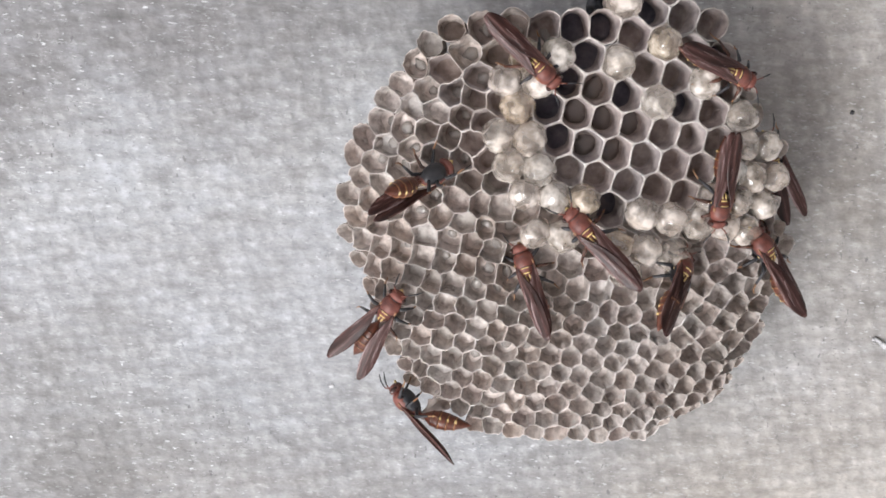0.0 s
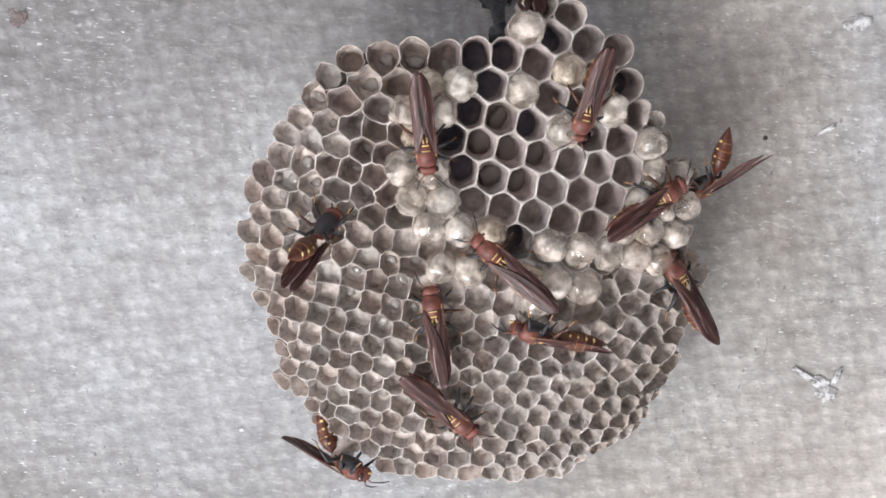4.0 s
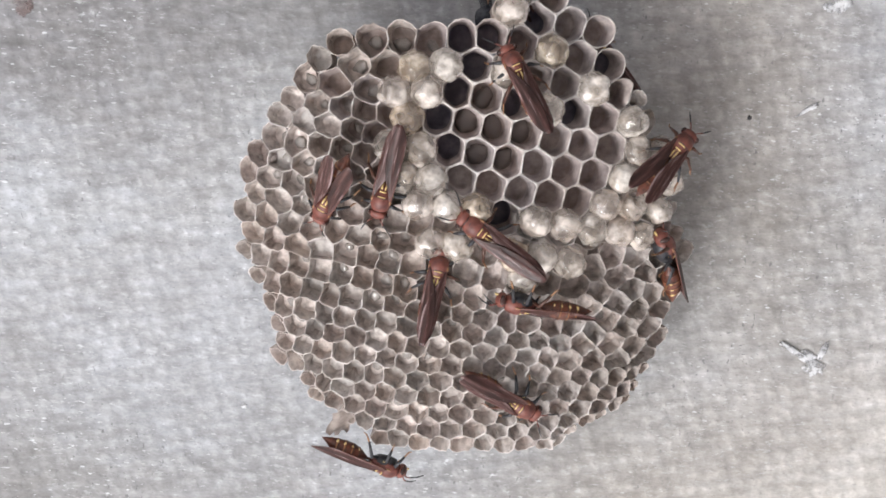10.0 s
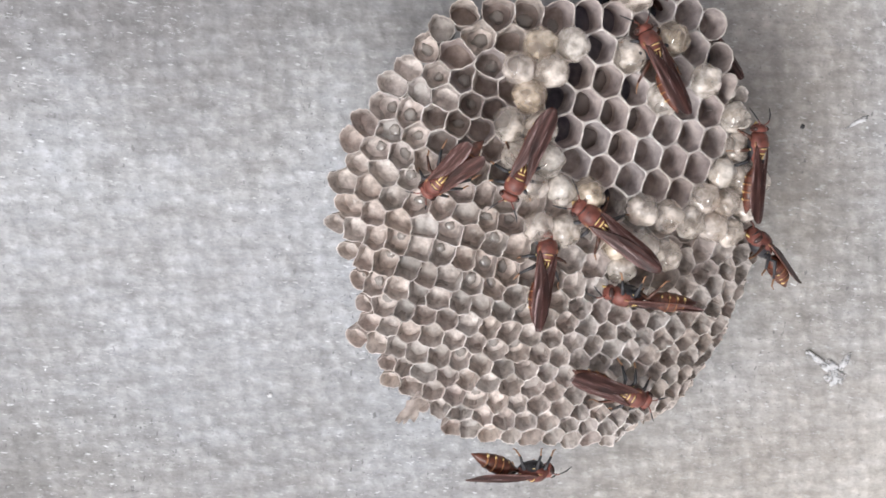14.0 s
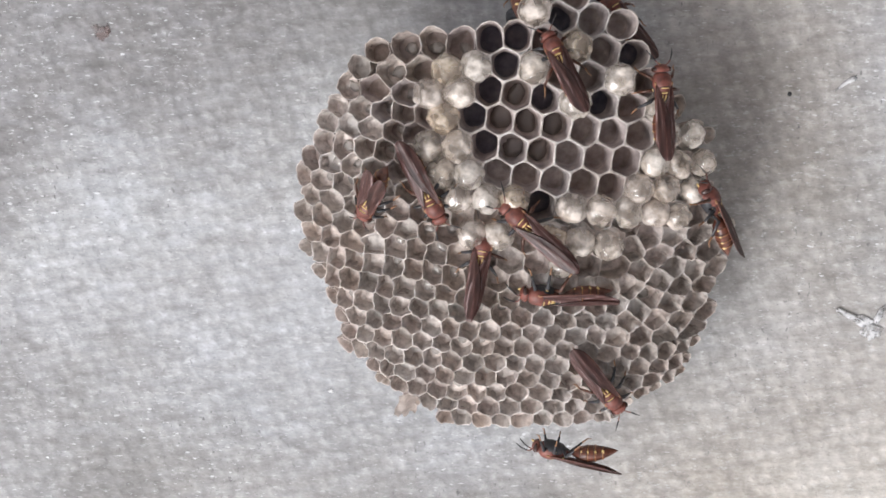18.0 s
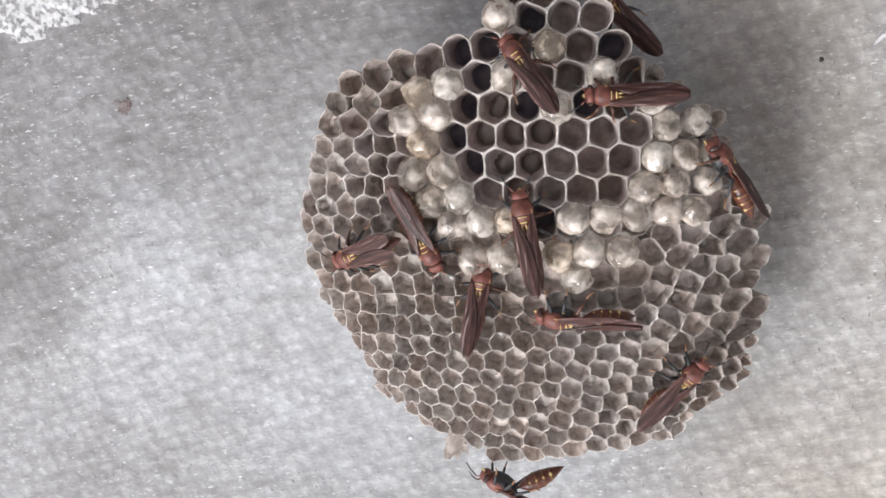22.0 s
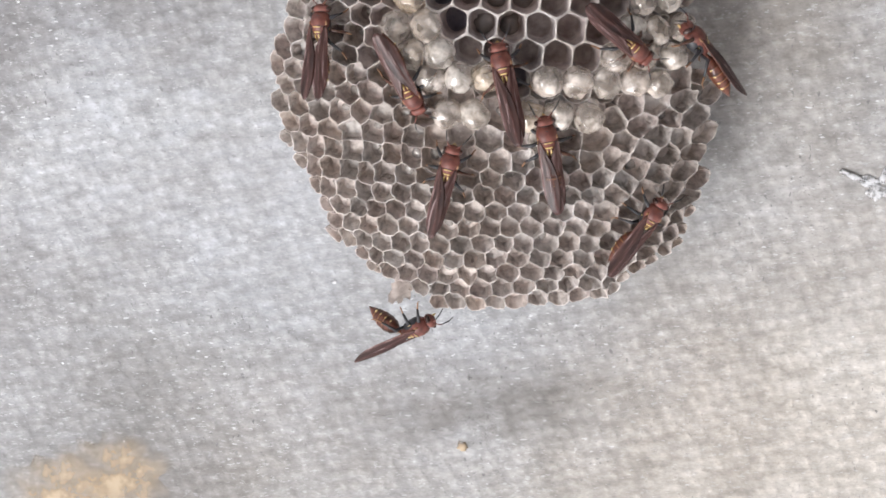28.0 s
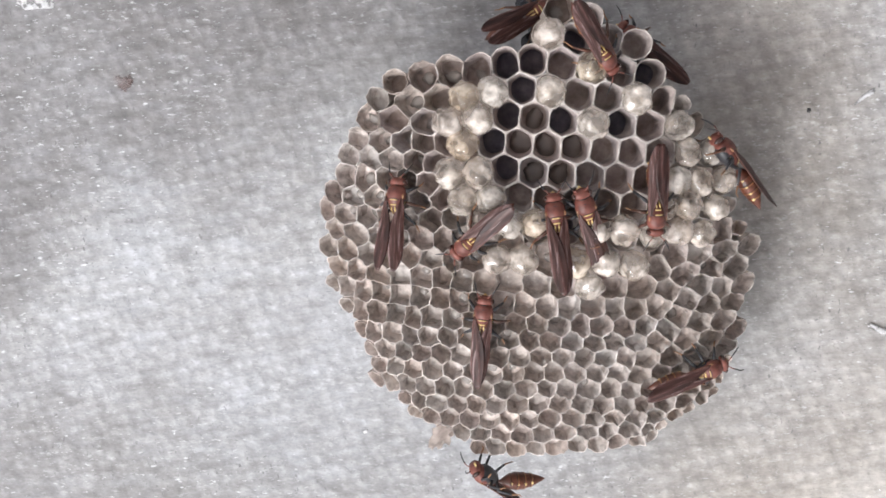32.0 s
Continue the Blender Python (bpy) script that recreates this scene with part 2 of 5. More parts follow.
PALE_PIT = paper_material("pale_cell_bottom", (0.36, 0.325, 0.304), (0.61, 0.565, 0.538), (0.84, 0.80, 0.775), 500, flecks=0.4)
SILK = paper_material("silk_cap", (0.50, 0.455, 0.40), (0.68, 0.635, 0.575), (0.84, 0.805, 0.755), 300, 0.2, 0.0007, 3)
BROWN_SILK = paper_material("aged_silk_cap", (0.42, 0.33, 0.23), (0.62, 0.53, 0.41), (0.82, 0.75, 0.64), 300, 0.3, 0.0007, 3)
FRESH = paper_material("fresh_paper", (0.50, 0.47, 0.445), (0.70, 0.672, 0.645), (0.85, 0.832, 0.81), 500, 0.4, 0.0003, 4, 0.5, thin=0.4)
for silk in (SILK, BROWN_SILK):
    b = silk.node_tree.nodes["Principled BSDF"]
    n, l = silk.node_tree.nodes, silk.node_tree.links
    l.new(ramp(n, l, spread_grain(n, l, 300, 3), [(0.36, (0.22, 0.22, 0.22)), (0.52, (0.55, 0.55, 0.55)), (0.66, (0.9, 0.9, 0.9))]), b.inputs["Alpha"])
    paint = b.inputs["Base Color"].links[0].from_socket
    l.new(mixed(n, l, paint, (0.62, 0.40, 0.20), ramp(n, l, spread_grain(n, l, 120, 3), [(0.54, (0, 0, 0)), (0.72, (0.24, 0.24, 0.24))])), b.inputs["Base Color"])
    wet = n.new("ShaderNodeBump")
    wet.inputs["Strength"].default_value, wet.inputs["Distance"].default_value = 0.45, 0.0012
    l.new(spread_grain(n, l, 330, 3), wet.inputs["Height"])
    l.new(wet.outputs["Normal"], b.inputs["Normal"])
    l.new(wet.outputs["Normal"], b.inputs["Coat Normal"])
    b.inputs["Roughness"].default_value, b.inputs["Coat Weight"].default_value, b.inputs["Coat Roughness"].default_value = 0.2, 1.0, 0.05
    b.inputs["Coat IOR"].default_value, b.inputs["Specular IOR Level"].default_value = 1.6, 0.6
LARVA = simple("larva_skin", (0.27, 0.24, 0.22), (0.46, 0.42, 0.39), 900, 0.2, 0.0002, 0.0, 0.7, 1.0)
OLD_LARVA = simple("brown_larva_skin", (0.13, 0.105, 0.095), (0.26, 0.215, 0.19), 900, 0.2, 0.0002, 0.0, 0.7, 1.0)
BODY = simple("rust_chitin", (0.085, 0.024, 0.018), (0.24, 0.078, 0.057), 600, 0.48, 0.00006)
DARK = simple("dark_chitin", (0.02, 0.021, 0.025), (0.046, 0.043, 0.047), 700, 0.45)
BELLY = simple("banded_chitin", (0.06, 0.019, 0.011), (0.165, 0.052, 0.03), 900, 0.33, 0.00006)
YELLOW = simple("yellow_chitin", (0.62, 0.43, 0.15), (0.82, 0.64, 0.30), 900, 0.4)
LEG = simple("amber_leg", (0.18, 0.085, 0.04), (0.38, 0.20, 0.10), 900, 0.4)
AMBER = simple("amber_chitin", (0.16, 0.058, 0.024), (0.34, 0.15, 0.06), 900, 0.35)
EYE = simple("eye_chitin", (0.03, 0.016, 0.014), (0.075, 0.035, 0.03), 700, 0.22)
THIGH = simple("brown_leg", (0.04, 0.018, 0.013), (0.12, 0.045, 0.025), 900, 0.4)
WHITEWASH = simple("whitewash", (0.50, 0.50, 0.51), (0.74, 0.74, 0.75), 900, 0.85, 0.0003)
RUST = simple("red_mud", (0.16, 0.10, 0.09), (0.29, 0.21, 0.2), 900, 0.9)
CLAY = simple("ochre_clay", (0.50, 0.36, 0.22), (0.60, 0.48, 0.34), 160, 0.9, 0.0004)
for stain, scale, low, most in ((WHITEWASH, 700, 0.42, 0.9), (RUST, 500, 0.42, 0.5)):
    n, l = stain.node_tree.nodes, stain.node_tree.links
    l.new(ramp(n, l, grain(n, l, scale, 5), [(low - 0.05, (0.12, 0.12, 0.12)), (low + 0.12, (most, most, most))]), n["Principled BSDF"].inputs["Alpha"])
for stain, wide in ((CLAY, 68),):
    n, l = stain.node_tree.nodes, stain.node_tree.links
    co, far, out = n.new("ShaderNodeTexCoord"), n.new("ShaderNodeVectorMath"), n.new("ShaderNodeVectorMath")
    out.operation, far.operation = "SCALE", "LENGTH"
    out.inputs["Scale"].default_value = wide
    l.new(co.outputs["Object"], out.inputs[0])
    l.new(out.outputs[0], far.inputs[0])
    l.new(mixed(n, l, (0, 0, 0), ramp(n, l, grain(n, l, 150, 4), [(0.36, (0.1, 0.1, 0.1)), (0.60, (0.8, 0.8, 0.8))]), ramp(n, l, far.outputs["Value"], [(0.25, (1, 1, 1)), (1.0, (0, 0, 0))])), n["Principled BSDF"].inputs["Alpha"])
DAMP = simple("damp_smudge", (0.20, 0.185, 0.17), (0.27, 0.25, 0.235), 120, 0.9)
n, l = DAMP.node_tree.nodes, DAMP.node_tree.links
co, reach, far = n.new("ShaderNodeTexCoord"), n.new("ShaderNodeMapping"), n.new("ShaderNodeVectorMath")
reach.inputs["Scale"].default_value, reach.inputs["Location"].default_value = (22, 1, 75), (-0.2, 0, 0.1)
far.operation = "LENGTH"
l.new(co.outputs["Object"], reach.inputs["Vector"])
l.new(reach.outputs["Vector"], far.inputs[0])
l.new(mixed(n, l, (0, 0, 0), ramp(n, l, grain(n, l, 70, 4, (1, 1, 1.6), 0.6), [(0.32, (0, 0, 0)), (0.72, (0.85, 0.85, 0.85))]),
            ramp(n, l, far.outputs["Value"], [(0.0, (1, 1, 1)), (0.95, (0, 0, 0))])), n["Principled BSDF"].inputs["Alpha"])
RESIN = simple("black_resin", (0.010, 0.012, 0.018), (0.055, 0.058, 0.07), 500, 0.22, 0.0006)
CONCRETE = simple("pale_concrete", (0.555, 0.52, 0.497), (0.675, 0.635, 0.61), 6, 0.85, 0.001)
PLASTER = simple("grey_plaster", (0.50, 0.50, 0.50), (0.66, 0.66, 0.66), 60, 0.9, 0.001)


def wing_material():
    m, n, l, b = material("smoky_wing", (0.10, 0.04, 0.028), 0.34, 0.0, 0.5)
    f = grain(n, l, 1100, 4, (0.1, 1.0, 1.0), 0.65)
    # Palest streaks: the pleats' sheen painted into the wing's colour.
    l.new(ramp(n, l, f, [(0.38, (0.032, 0.012, 0.010)), (0.51, (0.075, 0.030, 0.025)), (0.58, (0.14, 0.068, 0.061)), (0.67, (0.42, 0.31, 0.305))]), b.inputs["Base Color"])
    b.inputs["Alpha"].default_value = 0.95
    bump(n, l, b, f, 0.8, 0.0003)
    glow, both = n.new("ShaderNodeBsdfTranslucent"), n.new("ShaderNodeMixShader")
    glow.inputs["Color"].default_value = (0.22, 0.11, 0.09, 1)
    both.inputs[0].default_value = 0.15
    l.new(b.outputs[0], both.inputs[1])
    l.new(glow.outputs[0], both.inputs[2])
    l.new(both.outputs[0], n["Material Output"].inputs["Surface"])
    return m


WING = wing_material()
VEIN = simple("wing_vein", (0.10, 0.035, 0.025), (0.19, 0.08, 0.06), 700, 0.4)


# ---- building helpers ----
def mesh_of(name, bm, mats, smooth=True):
    me = bpy.data.meshes.new(name)
    bm.normal_update()
    bm.to_mesh(me)
    bm.free()
    for f in me.polygons:
        f.use_smooth = smooth
    for m in mats if isinstance(mats, (list, tuple)) else [mats]:
        me.materials.append(m)
    return me


def part(name, data, mats=None, parent=None, label="", at=None):
    if isinstance(data, bmesh.types.BMesh):
        data = mesh_of(name, data, mats)
    ob = new(name, data)
    ob.parent = parent
    if at is not None:
        ob.matrix_basis = at
    if label:
        ob["label"] = label
    return ob


def rings(bm, loops, close_start=True, close_end=True, slot=0):
    """Skins a row of closed loops of points."""
    made = [[bm.verts.new(p) for p in loop] for loop in loops]
    n = len(made[0])
    for a, b in zip(made, made[1:]):
        for i in range(n):
            f = bm.faces.new((a[i], a[(i + 1) % n], b[(i + 1) % n], b[i]))
            f.material_index = slot
    if close_start:
        bm.faces.new(made[0][::-1]).material_index = slot
    if close_end:
        bm.faces.new(made[-1]).material_index = slot
    return made


def spindle(bm, profile, sides=14, flat=1.0, slot=0):
    """A lathe along x: rows of (x, radius, rise in z)."""
    rings(bm, [[(x, r * math.cos(2 * math.pi * i / sides), rise + flat * r * math.sin(2 * math.pi * i / sides)) for i in range(sides)]
               for x, r, rise in profile], slot=slot)


def tube(bm, points, radii, sides=7, slot=0):
    pts = [Vector(p) for p in points]
    loops = []
    for k, p in enumerate(pts):
        d = (pts[min(k + 1, len(pts) - 1)] - pts[max(k - 1, 0)]).normalized()
        side = d.orthogonal().normalized() if abs(d.z) > 0.95 else d.cross(Vector((0, 0, 1))).normalized()
        up = side.cross(d)
        loops.append([p + radii[k] * (math.cos(2 * math.pi * i / sides) * side + math.sin(2 * math.pi * i / sides) * up) for i in range(sides)])
    rings(bm, loops, slot=slot)


def slab(bm, x0, x1, y0, y1, z0, z1):
    rings(bm, [[(x0, y0, z0), (x1, y0, z0), (x1, y1, z0), (x0, y1, z0)], [(x0, y0, z1), (x1, y0, z1), (x1, y1, z1), (x0, y1, z1)]])


# ---- the porch ----
def porch():
    bm = bmesh.new()
    slab(bm, -2.2, 2.2, 0.0, 0.03, -2.2, 2.2)
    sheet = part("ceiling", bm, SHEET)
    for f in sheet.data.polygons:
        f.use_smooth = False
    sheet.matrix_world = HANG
    tagged(sheet, "weathered grey cement ceiling sheet with pale mottling", "ceiling", kind="structure")
    # Ground and walls stay unseen: they close the place and bounce light up.
    bm = bmesh.new()
    slab(bm, -60, 60, -60, 60, -0.2, 0.0)
    tagged(part("ground", bm, CONCRETE), "pale swept concrete ground under the porch", "ground", kind="structure")
    for name, box in (("wall_east", (2.2, 2.4, -2.2, 2.2, 0, 2.43)), ("wall_south", (-2.2, 2.2, -2.4, -2.2, 0, 2.43))):
        bm = bmesh.new()
        slab(bm, *box)
        tagged(part(name, bm, PLASTER), "plain grey plastered porch wall", "wall", kind="structure")
    return sheet


def blot(name, mat, label, x, z, size, seed, lobes, parent, thick=0.00035):
    """An irregular dried splash on the ceiling: a few ragged lobes of paint in one piece."""
    rnd = random.Random(seed)
    bm = bmesh.new()
    for k, (dx, dz, rx, rz, turn) in enumerate(lobes):
        n = 40
        edge = [0.55 + 0.75 * rnd.random() for _ in range(n)]
        edge = [(edge[i - 1] + 3 * edge[i] + edge[(i + 1) % n]) / 5 for i in range(n)]
        c, s = math.cos(radians(turn)), math.sin(radians(turn))
        loop = []
        for i, e in enumerate(edge):
            a = 2 * math.pi * i / n
            u, v = rx * e * math.cos(a), rz * e * math.sin(a)
            loop.append((size * (dx + u * c - v * s), size * (dz + u * s + v * c)))
        t = thick * (1 + 0.25 * k)
        mid = (size * dx, size * dz)
        rings(bm, [[(u, 0.0, v) for u, v in loop], [(u, -t, v) for u, v in loop],
                   [(mid[0] + 0.6 * (u - mid[0]), -1.35 * t, mid[1] + 0.6 * (v - mid[1])) for u, v in loop]], close_start=False)
    ob = part(name, bm, mat, parent, label)
    ob.location = (x * CM, 0, z * CM)
    return ob


def ceiling_marks(sheet):
    blot("paint_splash", WHITEWASH, "dried white paint splash", 5.72, -3.75, 0.0042, 3,
         [(0, 0.05, 0.62, 0.30, -10), (0.45, -0.55, 0.55, 0.42, 20), (-0.75, 0.35, 0.75, 0.16, -24), (0.75, 0.35, 0.18, 0.55, -20)], sheet)
    blot("paint_splash", WHITEWASH, "dried white paint dab", 5.47, 3.69, 0.0033, 5, [(0, 0, 0.8, 0.5, 10), (-0.5, -0.2, 0.4, 0.3, 0)], sheet)
    blot("paint_streak", WHITEWASH, "thin white paint streak", 5.12, 1.53, 0.0045, 8, [(0, 0, 0.62, 0.09, 38), (0.2, 0.1, 0.3, 0.1, 20)], sheet)
    blot("paint_dot", WHITEWASH, "small white paint dot", -6.08, -5.66, 0.0008, 9, [(0, 0, 0.8, 0.8, 0)], sheet, 0.0001)
    blot("tar_dot", DARK, "small black tar dot", 3.97, 1.28, 0.00055, 10, [(0, 0, 0.8, 0.9, 0)], sheet)
    blot("mud_stain", RUST, "faint reddish mud stain", -10.75, 2.57, 0.0030, 12, [(0, 0, 0.65, 0.5, 15), (-0.5, 0.4, 0.35, 0.25, 0), (0.4, 0.3, 0.2, 0.4, 0)], sheet, 0.0001)
    blot("mud_stain", RUST, "faint reddish mud stain", 6.83, 2.02, 0.0022, 13, [(0, 0, 0.7, 0.4, 0)], sheet, 0.0001)
    blot("resin_stain", RESIN, "ragged black resin smear round the stalk", -1.58, 3.9, 0.0050, 31, [(0, 0, 0.75, 0.9, 20), (0.1, 0.9, 0.5, 0.8, 0), (-0.3, -0.5, 0.4, 0.5, 0)], sheet, 0.0002)
    blot("clay_stain", CLAY, "crumbly ochre clay patch", -12.0, -10.5, 0.012, 14, [(0, 0, 1.25, 1.0, 0)], sheet, 0.00015)
    blot("clay_stain", CLAY, "faint ochre clay patch", -13.6, -10.9, 0.012, 15, [(0, 0, 1.25, 0.9, 0)], sheet, 0.00015)
    blot("lime_stain", WHITEWASH, "patchy white lime stain", -13.0, 5.4, 0.012, 17, [(0, 0, 1.6, 0.85, -6), (1.6, -0.15, 0.9, 0.5, 0), (2.9, -0.2, 0.8, 0.4, 4), (-1.5, 0.1, 1.2, 0.9, 0)], sheet, 0.0002)
    blot("damp_stain", DAMP, "faint brownish damp smudge", -3.6, -8.7, 0.014, 21, [(0.6, -0.1, 5.0, 1.8, 0)], sheet, 0.0001)
    blot("clay_speck", CLAY, "small ochre clay speck", -3.54, -9.85, 0.0016, 18, [(0, 0, 0.8, 0.8, 0)], sheet, 0.0004)


# ---- the comb ----
def face(x, z):
    """The height of the comb's mouth surface, centimetres."""
    return -3.78 + 0.30 * x + 0.03 * z + 0.062 * x * x + 0.036 * z * z


def outward(x, z, splay=1.0):
    dx = 0.30 + 0.124 * x
    dz = 0.03 + 0.072 * z
    return Vector((splay * dx, -1.0, splay * dz)).normalized()


# Rows of cells: an anchor cell's x and z, the pitch, the row's ends in x, the row's slope to either side.
ROWS = (
    (-0.34, 3.94, 0.536, -0.93, -0.13, -0.445, -0.353),
    (-0.56, 3.58, 0.555, -1.52, 1.06, -0.218, -0.190),
    (-1.41, 3.25, 0.549, -4.36, 1.16, 0.086, -0.222),
    (-1.67, 2.73, 0.547, -4.76, 1.25, 0.085, -0.188),
    (-1.98, 2.24, 0.549, -4.89, 1.70, 0.058, -0.164),
    (-2.30, 1.76, 0.540, -5.06, 2.23, 0.054, -0.161),
    (-2.05, 1.19, 0.541, -5.25, 2.37, 0.020, -0.160),
    (-1.80, 0.63, 0.544, -5.51, 2.28, -0.019, -0.169),
    (-1.49, 0.09, 0.537, -5.69, 2.50, -0.052, -0.170),
    (-1.83, -0.61, 0.526, -5.78, 2.62, -0.092, -0.127),
)
LOWER_ROWS = (
    (-1.59, -1.10, 0.508, -5.62, 2.38, -0.096, -0.144),
    (-1.41, -1.61, 0.490, -5.55, 2.34, -0.101, -0.129),
    (-1.63, -1.99, 0.480, -5.48, 2.33, -0.093, -0.127),
    (-1.38, -2.34, 0.472, -5.22, 2.14, -0.056, -0.139),
    (-1.59, -2.68, 0.473, -5.13, 2.03, -0.047, -0.135),
    (-1.34, -3.03, 0.477, -5.07, 1.89, -0.033, -0.144),
    (-1.54, -3.40, 0.478, -4.84, 1.73, -0.030, -0.135),
    (-1.29, -3.78, 0.482, -4.50, 1.56, -0.030, -0.131),
    (-1.50, -4.14, 0.482, -4.07, 1.30, -0.034, -0.102),
    (-1.25, -4.49, 0.486, -3.61, 0.80, -0.032, -0.075),
    (-1.46, -4.83, 0.475, -3.05, 0.52, -0.020, -0.029),
)
CAPS = {1: (-2, -1), 2: (2,), 3: (-2, -1, 1, 4), 4: (-2, -1, 3, 6), 5: (-1, 7, 8), 6: (-2, -1, 6, 7, 8), 7: (-2, -1, 5, 6, 7),
        8: (-2, -1, 0, 2, 3, 4, 5, 6), 9: (-1, 0, 2, 3, 4), 10: (2,)}
PIERCED = {(8, 3), (3, -1)}
AGED = {(2, 2), (3, -2), (5, -1), (8, 0), (9, 2)}
WITH_LARVA = {(5, 2), (5, 3), (6, 1), (6, 2), (5, 1), (4, 1), (7, -1)}


def brim(x, z):
    """How far a point lies inside the comb's outline, centimetres, by the ends of its rows."""
    rows = (ROWS[2:] + LOWER_ROWS)[::-1]
    left = np.interp(z, [row[1] + (row[3] - row[0]) * row[5] for row in rows], [row[3] for row in rows])
    right = np.interp(z, [row[1] + (row[4] - row[0]) * row[6] for row in rows], [row[4] for row in rows])
    return float(min(x - left + 0.45, right - x, z + 5.2))


def mouths(x, z):
    """The surface in which the cells' mouths lie: the comb's face, rolled back towards its brim."""
    return face(x, z) + 0.26 * max(0.0, (0.7 - brim(x, z)) / 0.7) ** 2 * (1.0 if z < 2.0 else 0.0)


def tiled(places, reach):
    """The outline of each cell: halfway to its neighbours, and no further than a pitch allows at the comb's rim."""
    outlines = []
    for i, (x, z, pitch, tall) in enumerate(places):
        close = sum(1 for u, v, _, _ in places if 0 < math.hypot((u - x) / pitch, (v - z) / (1.15 * tall)) < 1.42)
        wide, high = (0.75 * pitch, 0.9 * tall) if close >= 6 or brim(x, z) > (1.0 if x < -1.5 else 0.55) and z < 2.2 else (0.58 * pitch, min(reach * tall, 0.60 * pitch))
        loop = [(x + wide * math.cos(radians(30 * k)), z + high * math.sin(radians(30 * k))) for k in range(12)]
        for j, (u, v, _, _) in enumerate(places):
            if j == i or abs(u - x) > 1.6 * pitch or abs(v - z) > 1.6 * pitch:
                continue
            mx, mz, nx, nz = (x + u) / 2, (z + v) / 2, u - x, v - z
            side = [(p - mx) * nx + (q - mz) * nz for p, q in loop]
            if max(side) <= 0:
                continue
            cut = []
            for k, (p, q) in enumerate(loop):
                a, b, (p2, q2) = side[k], side[(k + 1) % len(loop)], loop[(k + 1) % len(loop)]
                if a <= 0:
                    cut.append((p, q))
                if (a < 0 < b) or (b < 0 < a):
                    w = a / (a - b)
                    cut.append((p + w * (p2 - p), q + w * (q2 - q)))
            loop = cut
        outlines.append(loop)
    return outlines


def drawn(loop, count=32):
    """A closed outline spread over that many points, its corners kept."""
    n = len(loop)
    lengths = [math.dist(loop[i], loop[(i + 1) % n]) for i in range(n)]
    total, points = sum(lengths), []
    left, spare = total, count
    for i, l in enumerate(lengths):
        m = max(1, round(spare * l / left)) if i < n - 1 else max(1, spare)
        (x, z), (u, v) = loop[i], loop[(i + 1) % n]
        points += [(x + (u - x) * k / m, z + (v - z) * k / m) for k in range(m)]
        left, spare = max(1e-6, left - l), spare - m
    return points


def eased(loop, times):
    for _ in range(times):
        loop = [(loop[i - 1] + 2 * p + loop[(i + 1) % len(loop)]) / 4 for i, p in enumerate(loop)]
    return loop


def cell_mesh(loop, centre, n, wall_width, depth, round_off, mats, ragged):
    """One open paper cell round its outline, centimetres from its mouth's centre; it runs back from the mouth against n."""
    lips = []
    for x, z in drawn(loop):
        p = Vector((2.1 * x, 2.1 * z, 0))
        q = 3.4 * p
        x = x + ragged * (0.9 * noise.noise(p + Vector((0, 0, 5))) + 0.45 * noise.noise(q + Vector((0, 0, 3))))
        z = z + ragged * (0.9 * noise.noise(p + Vector((0, 0, 9))) + 0.45 * noise.noise(q + Vector((0, 0, 7))))
        lips.append(Vector((x, mouths(x, z) + ragged * (1.3 * noise.noise(2.2 * p) + 1.1 * noise.noise(5 * p)), z)) - centre)
    mid = sum(lips, Vector()) / len(lips)
    thick = [wall_width * (1.0 + 0.7 * noise.noise(6.0 * (p + centre))) for p in lips]
    span = sum((p - mid).length for p in lips) / len(lips)
    narrow = [mid + (p - mid) * (1 - t / span) for p, t in zip(lips, thick)]
    narrow = eased(narrow, round_off)

    def at(loop, scale, back):
        return [mid + (p - mid) * scale - n * back for p in loop]
    bm = bmesh.new()
    crest = at([(a + b) / 2 for a, b in zip(lips, narrow)], 1.0, -0.006)
    mouth = at(narrow, 0.995, 0.012)
    rings(bm, [at(lips, 0.86, depth + 0.12), at(lips, 0.96, 0.4 * depth), at(lips, 0.995, 0.08), lips], False, False, 0)
    rings(bm, [lips, crest, mouth], False, False, 1)
    soft = eased(narrow, 3)
    soft = [mid + (p - mid) * (1 + 4.0 * ragged * noise.noise(4.0 * (p + centre) + Vector((0, 3, 0)))) for p in soft]
    inner = [mouth, at(narrow, 0.965, 0.16 * depth), at(soft, 0.92, 0.5 * depth), at(soft, 0.86, 0.86 * depth)]
    rings(bm, inner, False, False, 3)
    rings(bm, [inner[-1], at(soft, 0.72, 0.98 * depth), at(soft, 0.3, 0.95 * depth)], False, True, 2)
    bmesh.ops.scale(bm, vec=(CM, CM, CM), verts=bm.verts)
    return mesh_of("cell", bm, mats)


